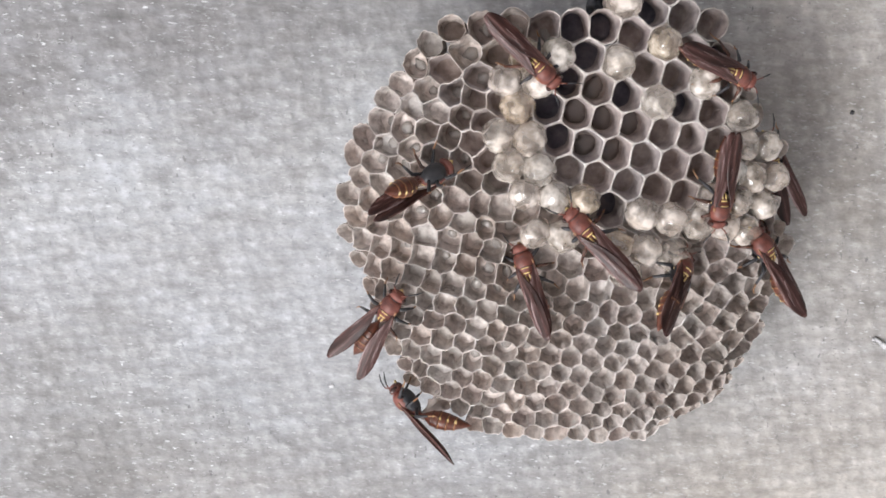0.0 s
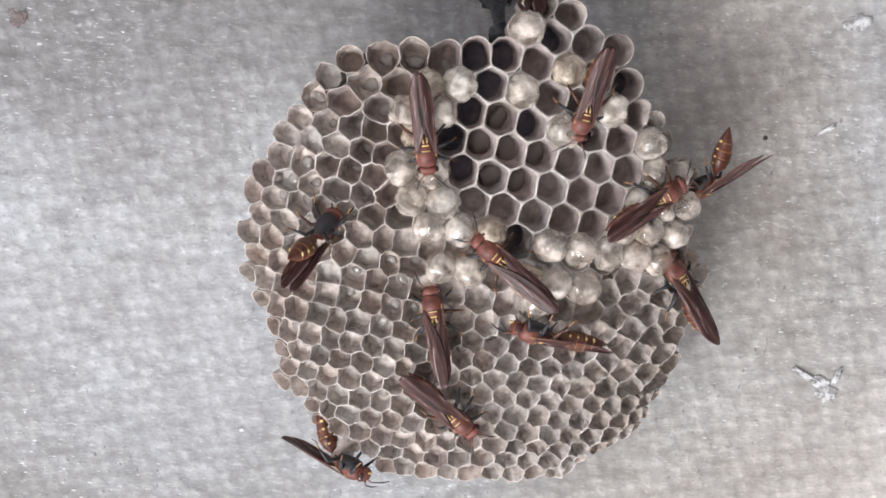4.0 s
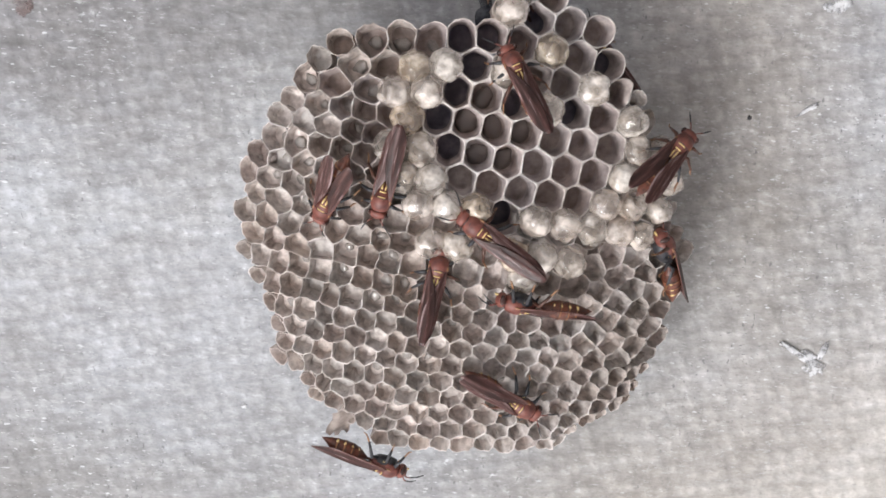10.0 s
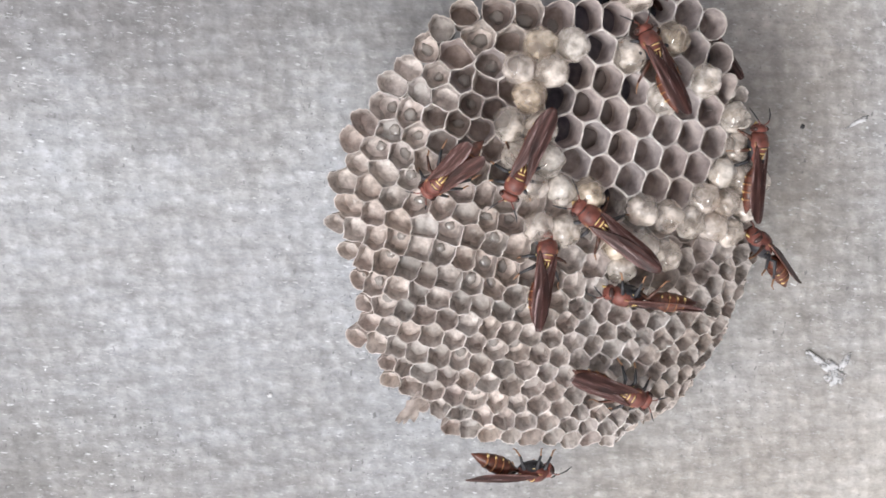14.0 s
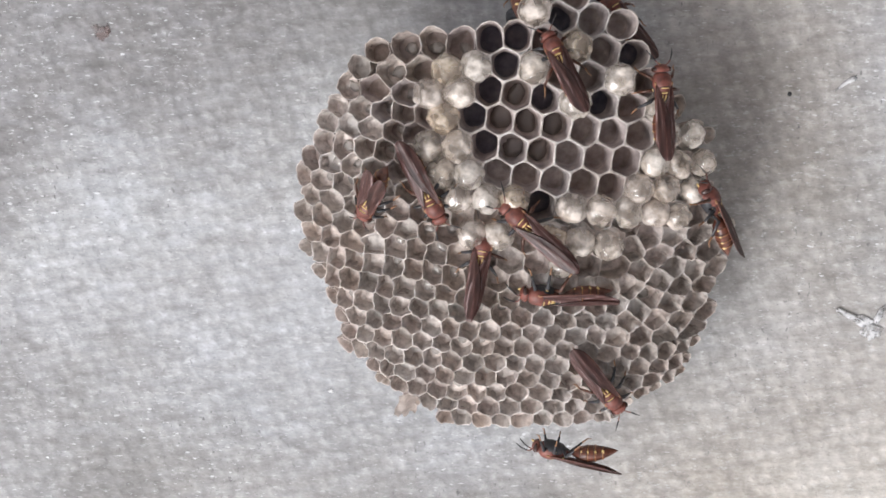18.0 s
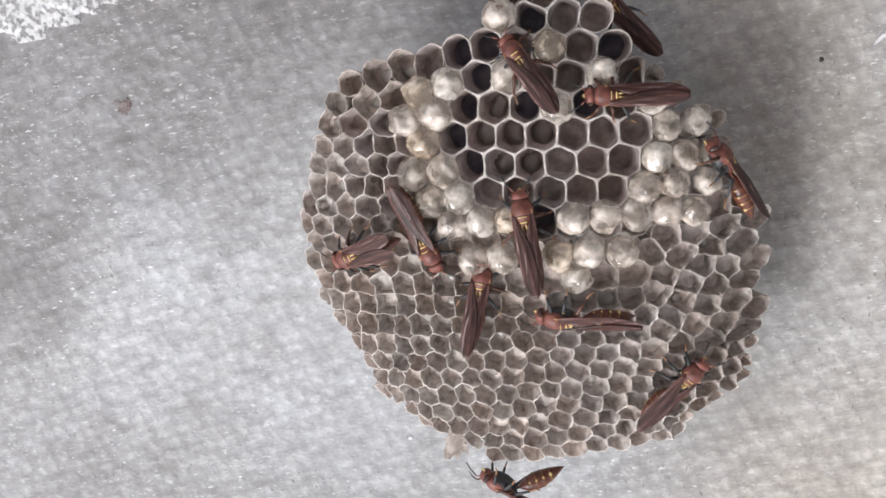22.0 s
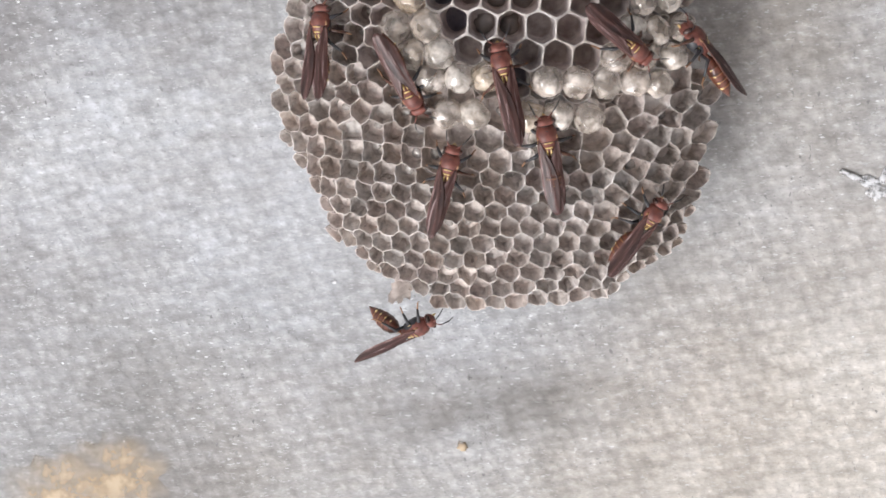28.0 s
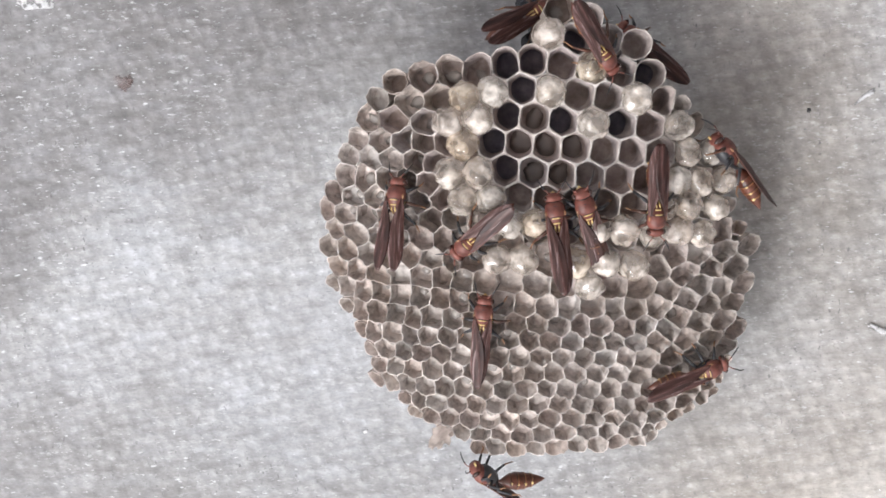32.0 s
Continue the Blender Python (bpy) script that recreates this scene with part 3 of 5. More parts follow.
def cap_mesh(seed, mat):
    """A silk dome blown out over a cell's mouth, lumpy and puckered; one unit is the cell's pitch."""
    rnd = random.Random(seed)
    bm = bmesh.new()
    bmesh.ops.create_uvsphere(bm, u_segments=28, v_segments=18, radius=0.5)
    lean = Vector((0.16 * (rnd.random() - 0.5), 0, 0.16 * (rnd.random() - 0.5)))
    far = 0.92 + 0.3 * rnd.random()
    for v in bm.verts:
        d = v.co.normalized()
        o = Vector((seed * 3.1, seed * 1.7, 0))
        puff = 1.02 + 0.16 * noise.noise(1.6 * d + o) + 0.06 * noise.noise(3.2 * d + o)
        pucker = 0.10 * max(0.0, noise.noise(2.3 * d + 2 * o) - 0.2)
        v.co = v.co * (puff - pucker)
        v.co.y *= far
        v.co += lean * max(0.0, -d.y)
        v.co.y += -0.03
    bmesh.ops.delete(bm, geom=[v for v in bm.verts if v.co.y > 0.28], context="VERTS")
    return mesh_of("cap", bm, mat)


def larva_mesh(mat):
    """A curled grub's head and back, uneven and wet; one unit is the cell's pitch."""
    bm = bmesh.new()
    bmesh.ops.create_uvsphere(bm, u_segments=16, v_segments=10, radius=0.19)
    for v in bm.verts:
        d = v.co.normalized()
        v.co *= 1.0 + 0.30 * noise.noise(1.7 * d + Vector((4, 1, 2))) + 0.16 * noise.noise(3.7 * d + Vector((1, 5, 2)))
        v.co.y *= 0.7
    return mesh_of("larva", bm, mat)


def comb():
    nest = new("wasp_nest")
    nest.matrix_world = HANG
    tagged(nest, "grey paper wasp comb with open and silk-capped cells", "wasp nest")
    rnd = random.Random(4)
    caps = [cap_mesh(s, SILK) for s in range(8)]
    aged = [cap_mesh(9 + s, BROWN_SILK) for s in range(3)]
    grub, dull_grub = larva_mesh(LARVA), larva_mesh(OLD_LARVA)
    # A dark bead for the caps' holes: the shade inside put into its colour.
    bm = bmesh.new()
    bmesh.ops.create_uvsphere(bm, u_segments=10, v_segments=8, radius=0.1)
    dimple = mesh_of("hole", bm, DARK)
    rows = ROWS + LOWER_ROWS

    def row_height(r, x):
        ax, az, _, _, _, fall_left, fall_right = rows[r]
        return az + (x - ax) * (fall_left if x < ax else fall_right)

    def crowding(r, x):
        """Cells narrow towards the comb's flanks, most of all below the caps."""
        right = 0.14 * min(1.0, max(0.0, (x - 0.6) / 1.4)) if r < 9 else (0.24 if r < 11 else 0.12) * min(1.0, max(0.0, (x - 0.3) / 1.0))
        return (0.88 if r > 10 else 1.0) - 0.08 * min(1.0, max(0.0, (-2.6 - x) / 1.8)) - right

    cells = []
    for r, (ax, az, pitch, left, right, _, _) in enumerate(rows):
        for way in (1, -1):
            x, k = ax, 0
            while left <= x <= right:
                if (k or way > 0) and (k in CAPS.get(r, ()) or not (1 < r < 11 and x < (-4.1 if r < 5 else -3.3 if r < 7 else -2.75) or 8 < r < 15 and x > 0.75)):
                    cells.append((r, k, x, pitch * crowding(r, x)))
                x, k = x + way * pitch * crowding(r, x + 0.5 * way * pitch), k + way
    # The flanks are packed with smaller cells that keep to no row.
    settled = np.array([(x, row_height(r, x)) for r, _, x, _ in cells])

    def packed(x0, z0, columns, lines, lean, inside):
        """Places for cells on a close lattice, pushed apart until they lie evenly among the settled ones."""
        some = [(x0 + 0.42 * j + 0.21 * (i % 2), z0 + 0.364 * i + lean * 0.42 * j) for i in range(lines) for j in range(columns)]
        some = np.array([p for p in some if inside(*p) and np.hypot(*(settled - p).T).min() > 0.31])
        for _ in range(30):
            apart = some[:, None, :] - np.vstack((some, settled))[None, :, :]
            gap = np.maximum(np.hypot(apart[..., 0], apart[..., 1]), 1e-3)
            push = np.where((gap > 2e-3) & (gap < 0.47), 0.16 * (0.47 - gap) / gap, 0.0)
            moved = some + (apart * push[..., None]).sum(axis=1)
            some = np.array([q if inside(*q) else p for p, q in zip(some, moved)])
        return some.tolist()
    flank = packed(-5.95, -2.9, 10, 26, -0.07, lambda x, z: x < -1.5 and brim(x, z) > 0.36 and row_height(11, x) + 0.26 < z < row_height(2, x) + 0.1)
    settled = np.vstack((settled, flank))
    flank += packed(0.3, -3.4, 8, 14, -0.3, lambda x, z: x > 0.55 and brim(x, z) > -0.1 and row_height(15, x) + 0.26 < z < row_height(8, x) - 0.36)
    heights = {-50 - i: z for i, (_, z) in enumerate(flank)}
    for i, (x, z) in enumerate(flank):
        cells.append((min(range(2, 16), key=lambda q: abs(row_height(q, x) - z)), -50 - i, x, 0.43))
    # Half-built cells fill the notches between the ends of neighbouring rows.
    ends = [(min(x for q, _, x, _ in cells if q == r), max(x for q, _, x, _ in cells if q == r)) for r in range(len(rows))]
    for r in range(3, len(rows)):
        near = [ends[j] for j in (r - 1, r + 1) if j < len(rows)]
        pitch = rows[r][2]
        if r > 10 and ends[r][0] > min(e[0] for e in near) + 0.12:
            cells.append((r, -40, ends[r][0] - 0.8 * pitch * crowding(r, ends[r][0]), 0.8 * pitch * crowding(r, ends[r][0])))
        if not 8 < r < 15 and ends[r][1] < max(e[1] for e in near) - 0.12:
            cells.append((r, 40, ends[r][1] + 0.62 * pitch * crowding(r, ends[r][1]), 0.6 * pitch * crowding(r, ends[r][1])))
    places = []
    for r, k, x, pitch in cells:
        z = heights.get(k, row_height(r, x))
        near = [0.37] if k in heights else [abs(row_height(j, x) - z) for j in (r - 1, r + 1) if 0 <= j < len(rows)]
        old = math.hypot((x + 0.65) / 1.9, (z - 1.95) / 2.05) < 1.0 and r < 9
        jitter = 0.02 if old else 0.06
        places.append((x + jitter * (rnd.random() - 0.5), z + jitter * (rnd.random() - 0.5), pitch, min(0.95 * pitch, sum(near) / len(near))))
    outlines = tiled(places, 0.74)
    for (r, k, _, pitch), (x, z, _, tall), loop in zip(cells, places, outlines):
        old = math.hypot((x + 0.65) / 1.9, (z - 1.95) / 2.05) < 1.0 and r < 9
        capped = k in CAPS.get(r, ())
        n = outward(x, z, 1.0 if old else 1.3 + 0.5 * min(1.0, max(0.0, (-1.5 - z) / 2.0)))
        brow = max(0.0, 0.7 - brim(x, z)) if z < 2.0 else 0.0
        if brow:
            n = (n + 0.5 * brow * Vector(((brim(x + 0.05, z) - brim(x - 0.05, z)) / -0.1, 0, (brim(x, z + 0.05) - brim(x, z - 0.05)) / -0.1))).normalized()
        n = (n + 0.10 * Vector((rnd.random() - 0.5, 0, rnd.random() - 0.5)) * (0.3 if old else 1.0)).normalized()
        centre = Vector((x, mouths(x, z), z))
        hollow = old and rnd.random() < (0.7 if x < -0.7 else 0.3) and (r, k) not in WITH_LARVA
        rim_cell = abs(k) == 40 or not old and (not (rows[r][3] + 0.6 * pitch < x < rows[r][4] - 0.2 * pitch) or r == len(rows) - 1 or x < -4.9 + 0.6 * rnd.random()) and r > 2 and rnd.random() < 0.75
        low = min(1.0, max(0.0, (-1.7 - z) / 1.6))
        filmed = rnd.random() < 0.25 + 0.2 * low
        # Old cells take the darker lining and bottom, hollow ones the darkest bottom.
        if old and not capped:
            mats, depth, wide = [PAPER, OLD_RIM, DARK_PIT if hollow else PIT, GLOOM], (0.70 if hollow else 0.54), 0.018
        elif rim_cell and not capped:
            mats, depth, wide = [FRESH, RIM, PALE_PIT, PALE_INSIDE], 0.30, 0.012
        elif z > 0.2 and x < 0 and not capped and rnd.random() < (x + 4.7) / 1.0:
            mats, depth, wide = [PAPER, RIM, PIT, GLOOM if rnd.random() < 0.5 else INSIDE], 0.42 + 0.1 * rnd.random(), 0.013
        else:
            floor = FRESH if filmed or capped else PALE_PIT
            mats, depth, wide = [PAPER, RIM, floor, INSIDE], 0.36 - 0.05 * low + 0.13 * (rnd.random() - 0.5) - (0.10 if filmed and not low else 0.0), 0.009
        data = cell_mesh(loop, centre, n, wide, depth, 1 if old else 0, mats, 0.03 if old else 0.075)
        cell = part("cell", data, None, nest, at=Matrix.Translation(centre * CM))
        turn = Vector((0, -1, 0)).rotation_difference(n).to_matrix().to_4x4()
        seat = turn @ Matrix.Diagonal((pitch * CM, pitch * CM, pitch * CM, 1))
        if capped:
            brown = (r, k) in AGED
            part("cap", aged[rnd.randrange(3)] if brown else caps[rnd.randrange(8)], None, cell, "brownish silk cap" if brown else "white silk cap",
                 seat @ pose(0, 0, 0, 0, 360 * rnd.random(), 0) @ Matrix.Diagonal((1.13, 1.0 + 0.25 * rnd.random(), 1.13, 1)))
            if (r, k) in PIERCED:
                part("hole", dimple, None, cell, "dark bead for the hole in the cap", seat @ pose(-0.14, -0.43, 0.16) @ Matrix.Diagonal((1.1, 0.7, 0.75, 1)))
        elif (r, k) in WITH_LARVA or (not old and rnd.random() < (0.4 if x < -2.6 else 0.15) and not (filmed and z < 0.2)):
            deep = 1.0 if old else depth / pitch - 0.05 * rnd.random()
            part("larva", dull_grub if old else grub, None, cell, "brownish larva" if old else "pale larva", seat @ pose(0.14 * (rnd.random() - 0.5), deep, 0.16 * (rnd.random() - 0.5), 0, 360 * rnd.random(), 0)
                 @ Matrix.Diagonal((1.0 + 0.7 * rnd.random(), 1.0, 1.0 + 0.6 * rnd.random(), 1)) @ Matrix.Scale(1.5 if old else 0.95, 4))
    # A torn flap of pale paper at the lower edge.
    bm = bmesh.new()
    sheet = []
    for i in range(9):
        row = []
        for j in range(7):
            u, v = i / 8 - 0.5, j / 6 - 0.5
            edge = 1 + 0.35 * noise.noise(Vector((3 * math.atan2(v, u + 1e-4), 0.7, 2)))
            row.append(bm.verts.new((0.0042 * u * edge + 0.001 * v, 0.0012 * math.sin(4 * u) + 0.0007 * noise.noise(Vector((4 * u, 4 * v, 1))), 0.0075 * v * edge)))
        sheet.append(row)
    for i in range(8):
        for j in range(6):
            bm.faces.new((sheet[i][j], sheet[i + 1][j], sheet[i + 1][j + 1], sheet[i][j + 1]))
    bmesh.ops.solidify(bm, geom=bm.faces[:], thickness=0.00025)
    flap = part("paper_flap", bm, FRESH, nest, "torn pale paper flap")
    flap.matrix_basis = Matrix.Translation((-3.8 * CM, (face(-3.8, -4.5) + 0.15) * CM, -4.5 * CM)) @ pose(0, 0, 0, 15, 12, 0)
    # The stalk that ties the comb to the ceiling.
    bm = bmesh.new()
    tube(bm, [(-0.0158, 0.0, 0.0385), (-0.0160, -0.002, 0.0382), (-0.0158, -0.005, 0.0376), (-0.0156, -0.010, 0.0366), (-0.0153, -0.017, 0.0352), (-0.0150, -0.022, 0.0338), (-0.0148, -0.0255, 0.0330)],
         [0.0044, 0.0034, 0.0024, 0.0017, 0.0016, 0.0018, 0.0028], 18)
    for v in bm.verts:
        v.co += 0.0016 * Vector((noise.noise(320 * v.co), 0.0, noise.noise(320 * v.co + Vector((7, 0, 0)))))
    part("stalk", bm, RESIN, nest, "black glossy resin stalk")
    return nest


# ---- the wasps ----
MM = 0.001


def leg_points(side, root, reach, forward, foot):
    """Hip, knee, ankle and toe of one leg, millimetres."""
    x, y, z = root
    return [(x, side * y, z), (x + 0.35 * forward, side * (y + 0.45 * reach), z + 0.9), (x + 0.8 * forward, side * (y + 0.95 * reach), foot + 1.1),
            (x + 1.05 * forward, side * (y + 1.05 * reach), foot + 0.1), (x + 1.25 * forward, side * (y + 1.15 * reach), foot)]


def wasp(label, spread=0.0, raised=1.0, droop=4.0, size=1.05):
    """A red paper wasp: head towards +x, back towards +z, origin in the thorax."""
    body = new("wasp")
    tagged(body, label, "wasp", "wasps on the comb")
    rnd = random.Random(len(label))

    def made(name, mat, build, parent=body, label=""):
        bm = bmesh.new()
        build(bm)
        bmesh.ops.recalc_face_normals(bm, faces=bm.faces)
        bmesh.ops.scale(bm, vec=(MM * size,) * 3, verts=bm.verts)
        return part(name, bm, mat, parent, label)

    made("thorax", BODY, lambda bm: spindle(bm, [(3.25, 0.8, 0.0), (3.1, 1.25, 0.03), (2.8, 1.52, 0.07), (2.3, 1.72, 0.14), (1.5, 1.82, 0.2), (0.75, 1.78, 0.2), (0.6, 1.7, 0.18), (-0.1, 1.56, 0.14), (-0.25, 1.46, 0.1), (-0.85, 1.34, 0.03), (-1.6, 1.0, -0.1), (-2.2, 0.45, -0.25)], 20, 0.92))
    made("breast", DARK, lambda bm: spindle(bm, [(2.95, 0.7, -0.45), (2.3, 1.58, -0.32), (1.2, 1.84, -0.26), (0.0, 1.72, -0.28), (-1.0, 1.38, -0.35), (-1.9, 0.7, -0.4)], 18, 0.95), label="black underside of the thorax")
    made("collar", DARK, lambda bm: spindle(bm, [(3.4, 0.6, -0.05), (3.25, 0.95, 0.0), (3.1, 1.16, 0.03), (3.0, 0.8, 0.0)], 12), label="dark neck")
    head = made("head", BODY, lambda bm: rings(bm, [[(x, 1.0 * w * math.cos(2 * math.pi * i / 18), -0.15 + h * math.sin(2 * math.pi * i / 18)) for i in range(18)]
                                                  for x, w, h in [(3.2, 0.8, 0.7), (3.28, 1.5, 1.15), (3.6, 1.82, 1.32), (4.05, 1.68, 1.28), (4.45, 1.2, 1.0), (4.74, 0.55, 0.45)]]))
    made("mandible", YELLOW, lambda bm: tube(bm, [(4.4, -0.5, -0.8), (4.9, 0.0, -0.95), (4.4, 0.5, -0.8)], [0.16, 0.2, 0.16]), head, "pale jaws")
    for s in (1, -1):
        made("eye", EYE, lambda bm: bmesh.ops.create_uvsphere(bm, u_segments=12, v_segments=8, radius=0.62, matrix=Matrix.Translation((3.82, s * 1.45, 0.05)) @ Matrix.Diagonal((0.78, 0.68, 1.45, 1))), head, "glossy dark eye")
        swing = 0.8 * (rnd.random() - 0.5)
        feeler = made("antenna", BODY, lambda bm: tube(bm, [(4.4, s * 0.5, 0.5), (4.9, s * 1.0, 0.95), (5.4, s * 1.45, 0.9)], [0.11, 0.10, 0.12]), head)
        made("antenna_tip", DARK, lambda bm: tube(bm, [(5.4, s * 1.45, 0.9), (6.5, s * (2.2 + swing), 0.5), (7.5, s * (2.7 + 1.6 * swing), -0.2)], [0.12, 0.13, 0.06]), feeler, "black feeler tip")
        made("yellow_mark", YELLOW, lambda bm: tube(bm, [(-0.9, s * 0.32, 1.27), (-1.4, s * 0.34, 1.0), (-2.1, s * 0.24, 0.28)], [0.1, 0.18, 0.08]), label="yellow streak on the waist")
        made("yellow_mark", YELLOW, lambda bm: tube(bm, [(0.5, s * 1.5, -0.35), (0.2, s * 1.62, -0.2), (-0.2, s * 1.55, -0.1)], [0.08, 0.2, 0.08]), label="yellow spot on the flank")
        made("tegula", LEG, lambda bm: bmesh.ops.create_uvsphere(bm, u_segments=10, v_segments=6, radius=0.36, matrix=Matrix.Translation((1.15, s * 1.56, 0.95)) @ Matrix.Diagonal((1.4, 0.8, 0.6, 1))), label="amber wing root")
    for x, r, rise in ((2.5, 1.64, 0.11), (0.67, 1.75, 0.2)):
        made("seam", DARK, lambda bm: tube(bm, [(x - 0.35 * abs(math.sin(radians(g))), r * math.sin(radians(g)), rise + 0.92 * r * math.cos(radians(g))) for g in range(-80, 81, 20)], [0.03] + [0.055] * 7 + [0.03], 5), label="dark seam of the thorax")
    for x, r, rise, fat in ((0.38, 1.66, 0.17, 0.11), (-0.52, 1.42, 0.07, 0.15)):
        made("yellow_band", YELLOW, lambda bm: tube(bm, [(x, r * math.sin(radians(g)), rise + 0.92 * r * math.cos(radians(g))) for g in (-27, -20, -9, 0, 9, 20, 27)], [0.04, fat, fat, fat * 0.8, fat, fat, 0.04]), label="yellow band behind the thorax")
    profile = [(0.0, 0.26, 0.0), (-0.9, 0.34, 0.0), (-1.6, 0.9, 0.0), (-2.6, 1.52, 0.0), (-3.8, 1.8, -0.05), (-5.2, 1.72, -0.15), (-6.6, 1.4, -0.3), (-7.9, 0.95, -0.5), (-8.9, 0.45, -0.7), (-9.6, 0.06, -0.8)]
    gaster = made("abdomen", BELLY, lambda bm: spindle(bm, profile, 16, 0.92), label="banded brown abdomen")
    gaster.matrix_basis = pose(-2.05 * MM * size, 0, -0.2 * MM * size, 0, -droop, 0)
    for k in (3, 4, 5, 6):
        x, r, z = profile[k]
        made("abdomen_band", THIGH, lambda bm: spindle(bm, [(x + 0.16, r * 0.99, z), (x + 0.08, r * 1.03, z), (x - 0.08, r * 1.03, z), (x - 0.16, r * 0.99, z)], 16, 0.92), gaster)
        made("abdomen_band", AMBER, lambda bm: spindle(bm, [(x - 0.14, r * 0.99, z), (x - 0.2, r * 1.025, z), (x - 0.34, r * 1.0, z), (x - 0.42, r * 0.94, z)], 16, 0.92), gaster, "amber hind edge of a segment")
        for s in (1, -1):
            made("yellow_spot", YELLOW, lambda bm: bmesh.ops.create_uvsphere(bm, u_segments=8, v_segments=6, radius=0.34, matrix=Matrix.Translation((x - 0.25, s * r * 0.86, z - 0.4)) @ Matrix.Diagonal((0.85, 0.6, 1.25, 1))), gaster, "pale yellow spot")
    for s in (1, -1):
        def blade(bm, s=s):
            loops = []
            for x, inner, outer in ((0.75, 1.3, 1.62), (0.0, 1.1, 1.72), (-0.8, 0.85, 1.76), (-1.7, 0.42, 1.74), (-2.8, -0.1, 1.72), (-4.4, -0.6, 1.74), (-6.6, -0.95, 1.82), (-8.4, -1.0, 1.82), (-9.9, -0.95, 1.7), (-11.2, -0.75, 1.36), (-12.2, -0.5, 0.9), (-12.9, -0.2, 0.35)):
                amp = 0.12 * min(1.0, 0.25 - 0.14 * (x - 0.75)) * min(1.0, 0.11 * (13.4 + x))
                upper = [(x - 0.75, s * (inner + (outer - inner) * q / 11 - 1.45), amp * (1 if q % 2 else -1) * (1 + 0.5 * math.sin(1.7 * q)) + 0.42 - 0.75 * ((inner + (outer - inner) * q / 11) / 1.8) ** 2 * (1 if inner + (outer - inner) * q / 11 > 0 else 0)) for q in range(12)]
                loops.append(upper + [(u, v, h - 0.05) for u, v, h in reversed(upper)])
            rings(bm, loops)
        wing = made("wing", WING, blade, label="smoky pleated wing")
        wing.matrix_basis = pose(0.75 * MM * size, s * 1.45 * MM * size, (1.25 + 0.09 * s) * MM * size, 0, raised, -s * spread)
        made("wing_vein", VEIN, lambda bm: tube(bm, [(0.2, s * 0.1, -0.2), (-1.6, s * 0.32, -0.3), (-4.9, s * 0.3, -0.3), (-8.6, s * 0.35, -0.32), (-11.4, s * -0.28, -0.05)], [0.16, 0.13, 0.1, 0.07, 0.04], 5), wing)
        for root, reach, forward, foot in (((1.5, 0.8, -0.9), 2.6, 1.9, -3.0), ((0.2, 0.9, -1.0), 3.3, -0.4, -3.0), ((-1.2, 0.8, -0.9), 3.1, -3.0, -3.0)):
            pts = leg_points(s, root, reach * (0.9 + 0.3 * rnd.random()), forward + 1.2 * (rnd.random() - 0.5), foot)
            thigh = made("leg", (DARK, THIGH)[rnd.random() < 0.3], lambda bm: tube(bm, [pts[0], pts[1], pts[2]], [0.28, 0.36, 0.2]), label="dark brown jointed leg")
            made("foot", LEG, lambda bm: tube(bm, pts[2:], [0.17, 0.13, 0.07]), thigh, "amber foot")
    return body


def perch(x, z):
    """The comb's face for a wasp, levelled out past the right-hand rim."""
    return face(min(x, 2.2), z) + 0.35 * max(0.0, x - 2.2)


def crawl(x, z, heading, tilt=0.0, roll=0.0, stand=0.33):
    """A pose on the comb's face: place and heading in its plane, the tail's lift, the lean about the body's axis."""
    n = outward(min(x, 0.6 if x > 2.2 else x), z)
    a = radians(heading)
    ahead = Vector((math.cos(a), -(math.cos(a) * n.x + math.sin(a) * n.z) / n.y, math.sin(a))).normalized()
    m = Matrix((ahead, n.cross(ahead), n)).transposed().to_4x4()
    return HANG @ Matrix.Translation((Vector((x, perch(x, z), z)) + n * stand) * CM) @ m @ pose(0, 0, 0, 0, tilt, 0) @ pose(0, 0, 0, roll, 0, 0)


# Seconds, place, heading, tail lift, lean and stand-off of each wasp.
CRAWLS = {}
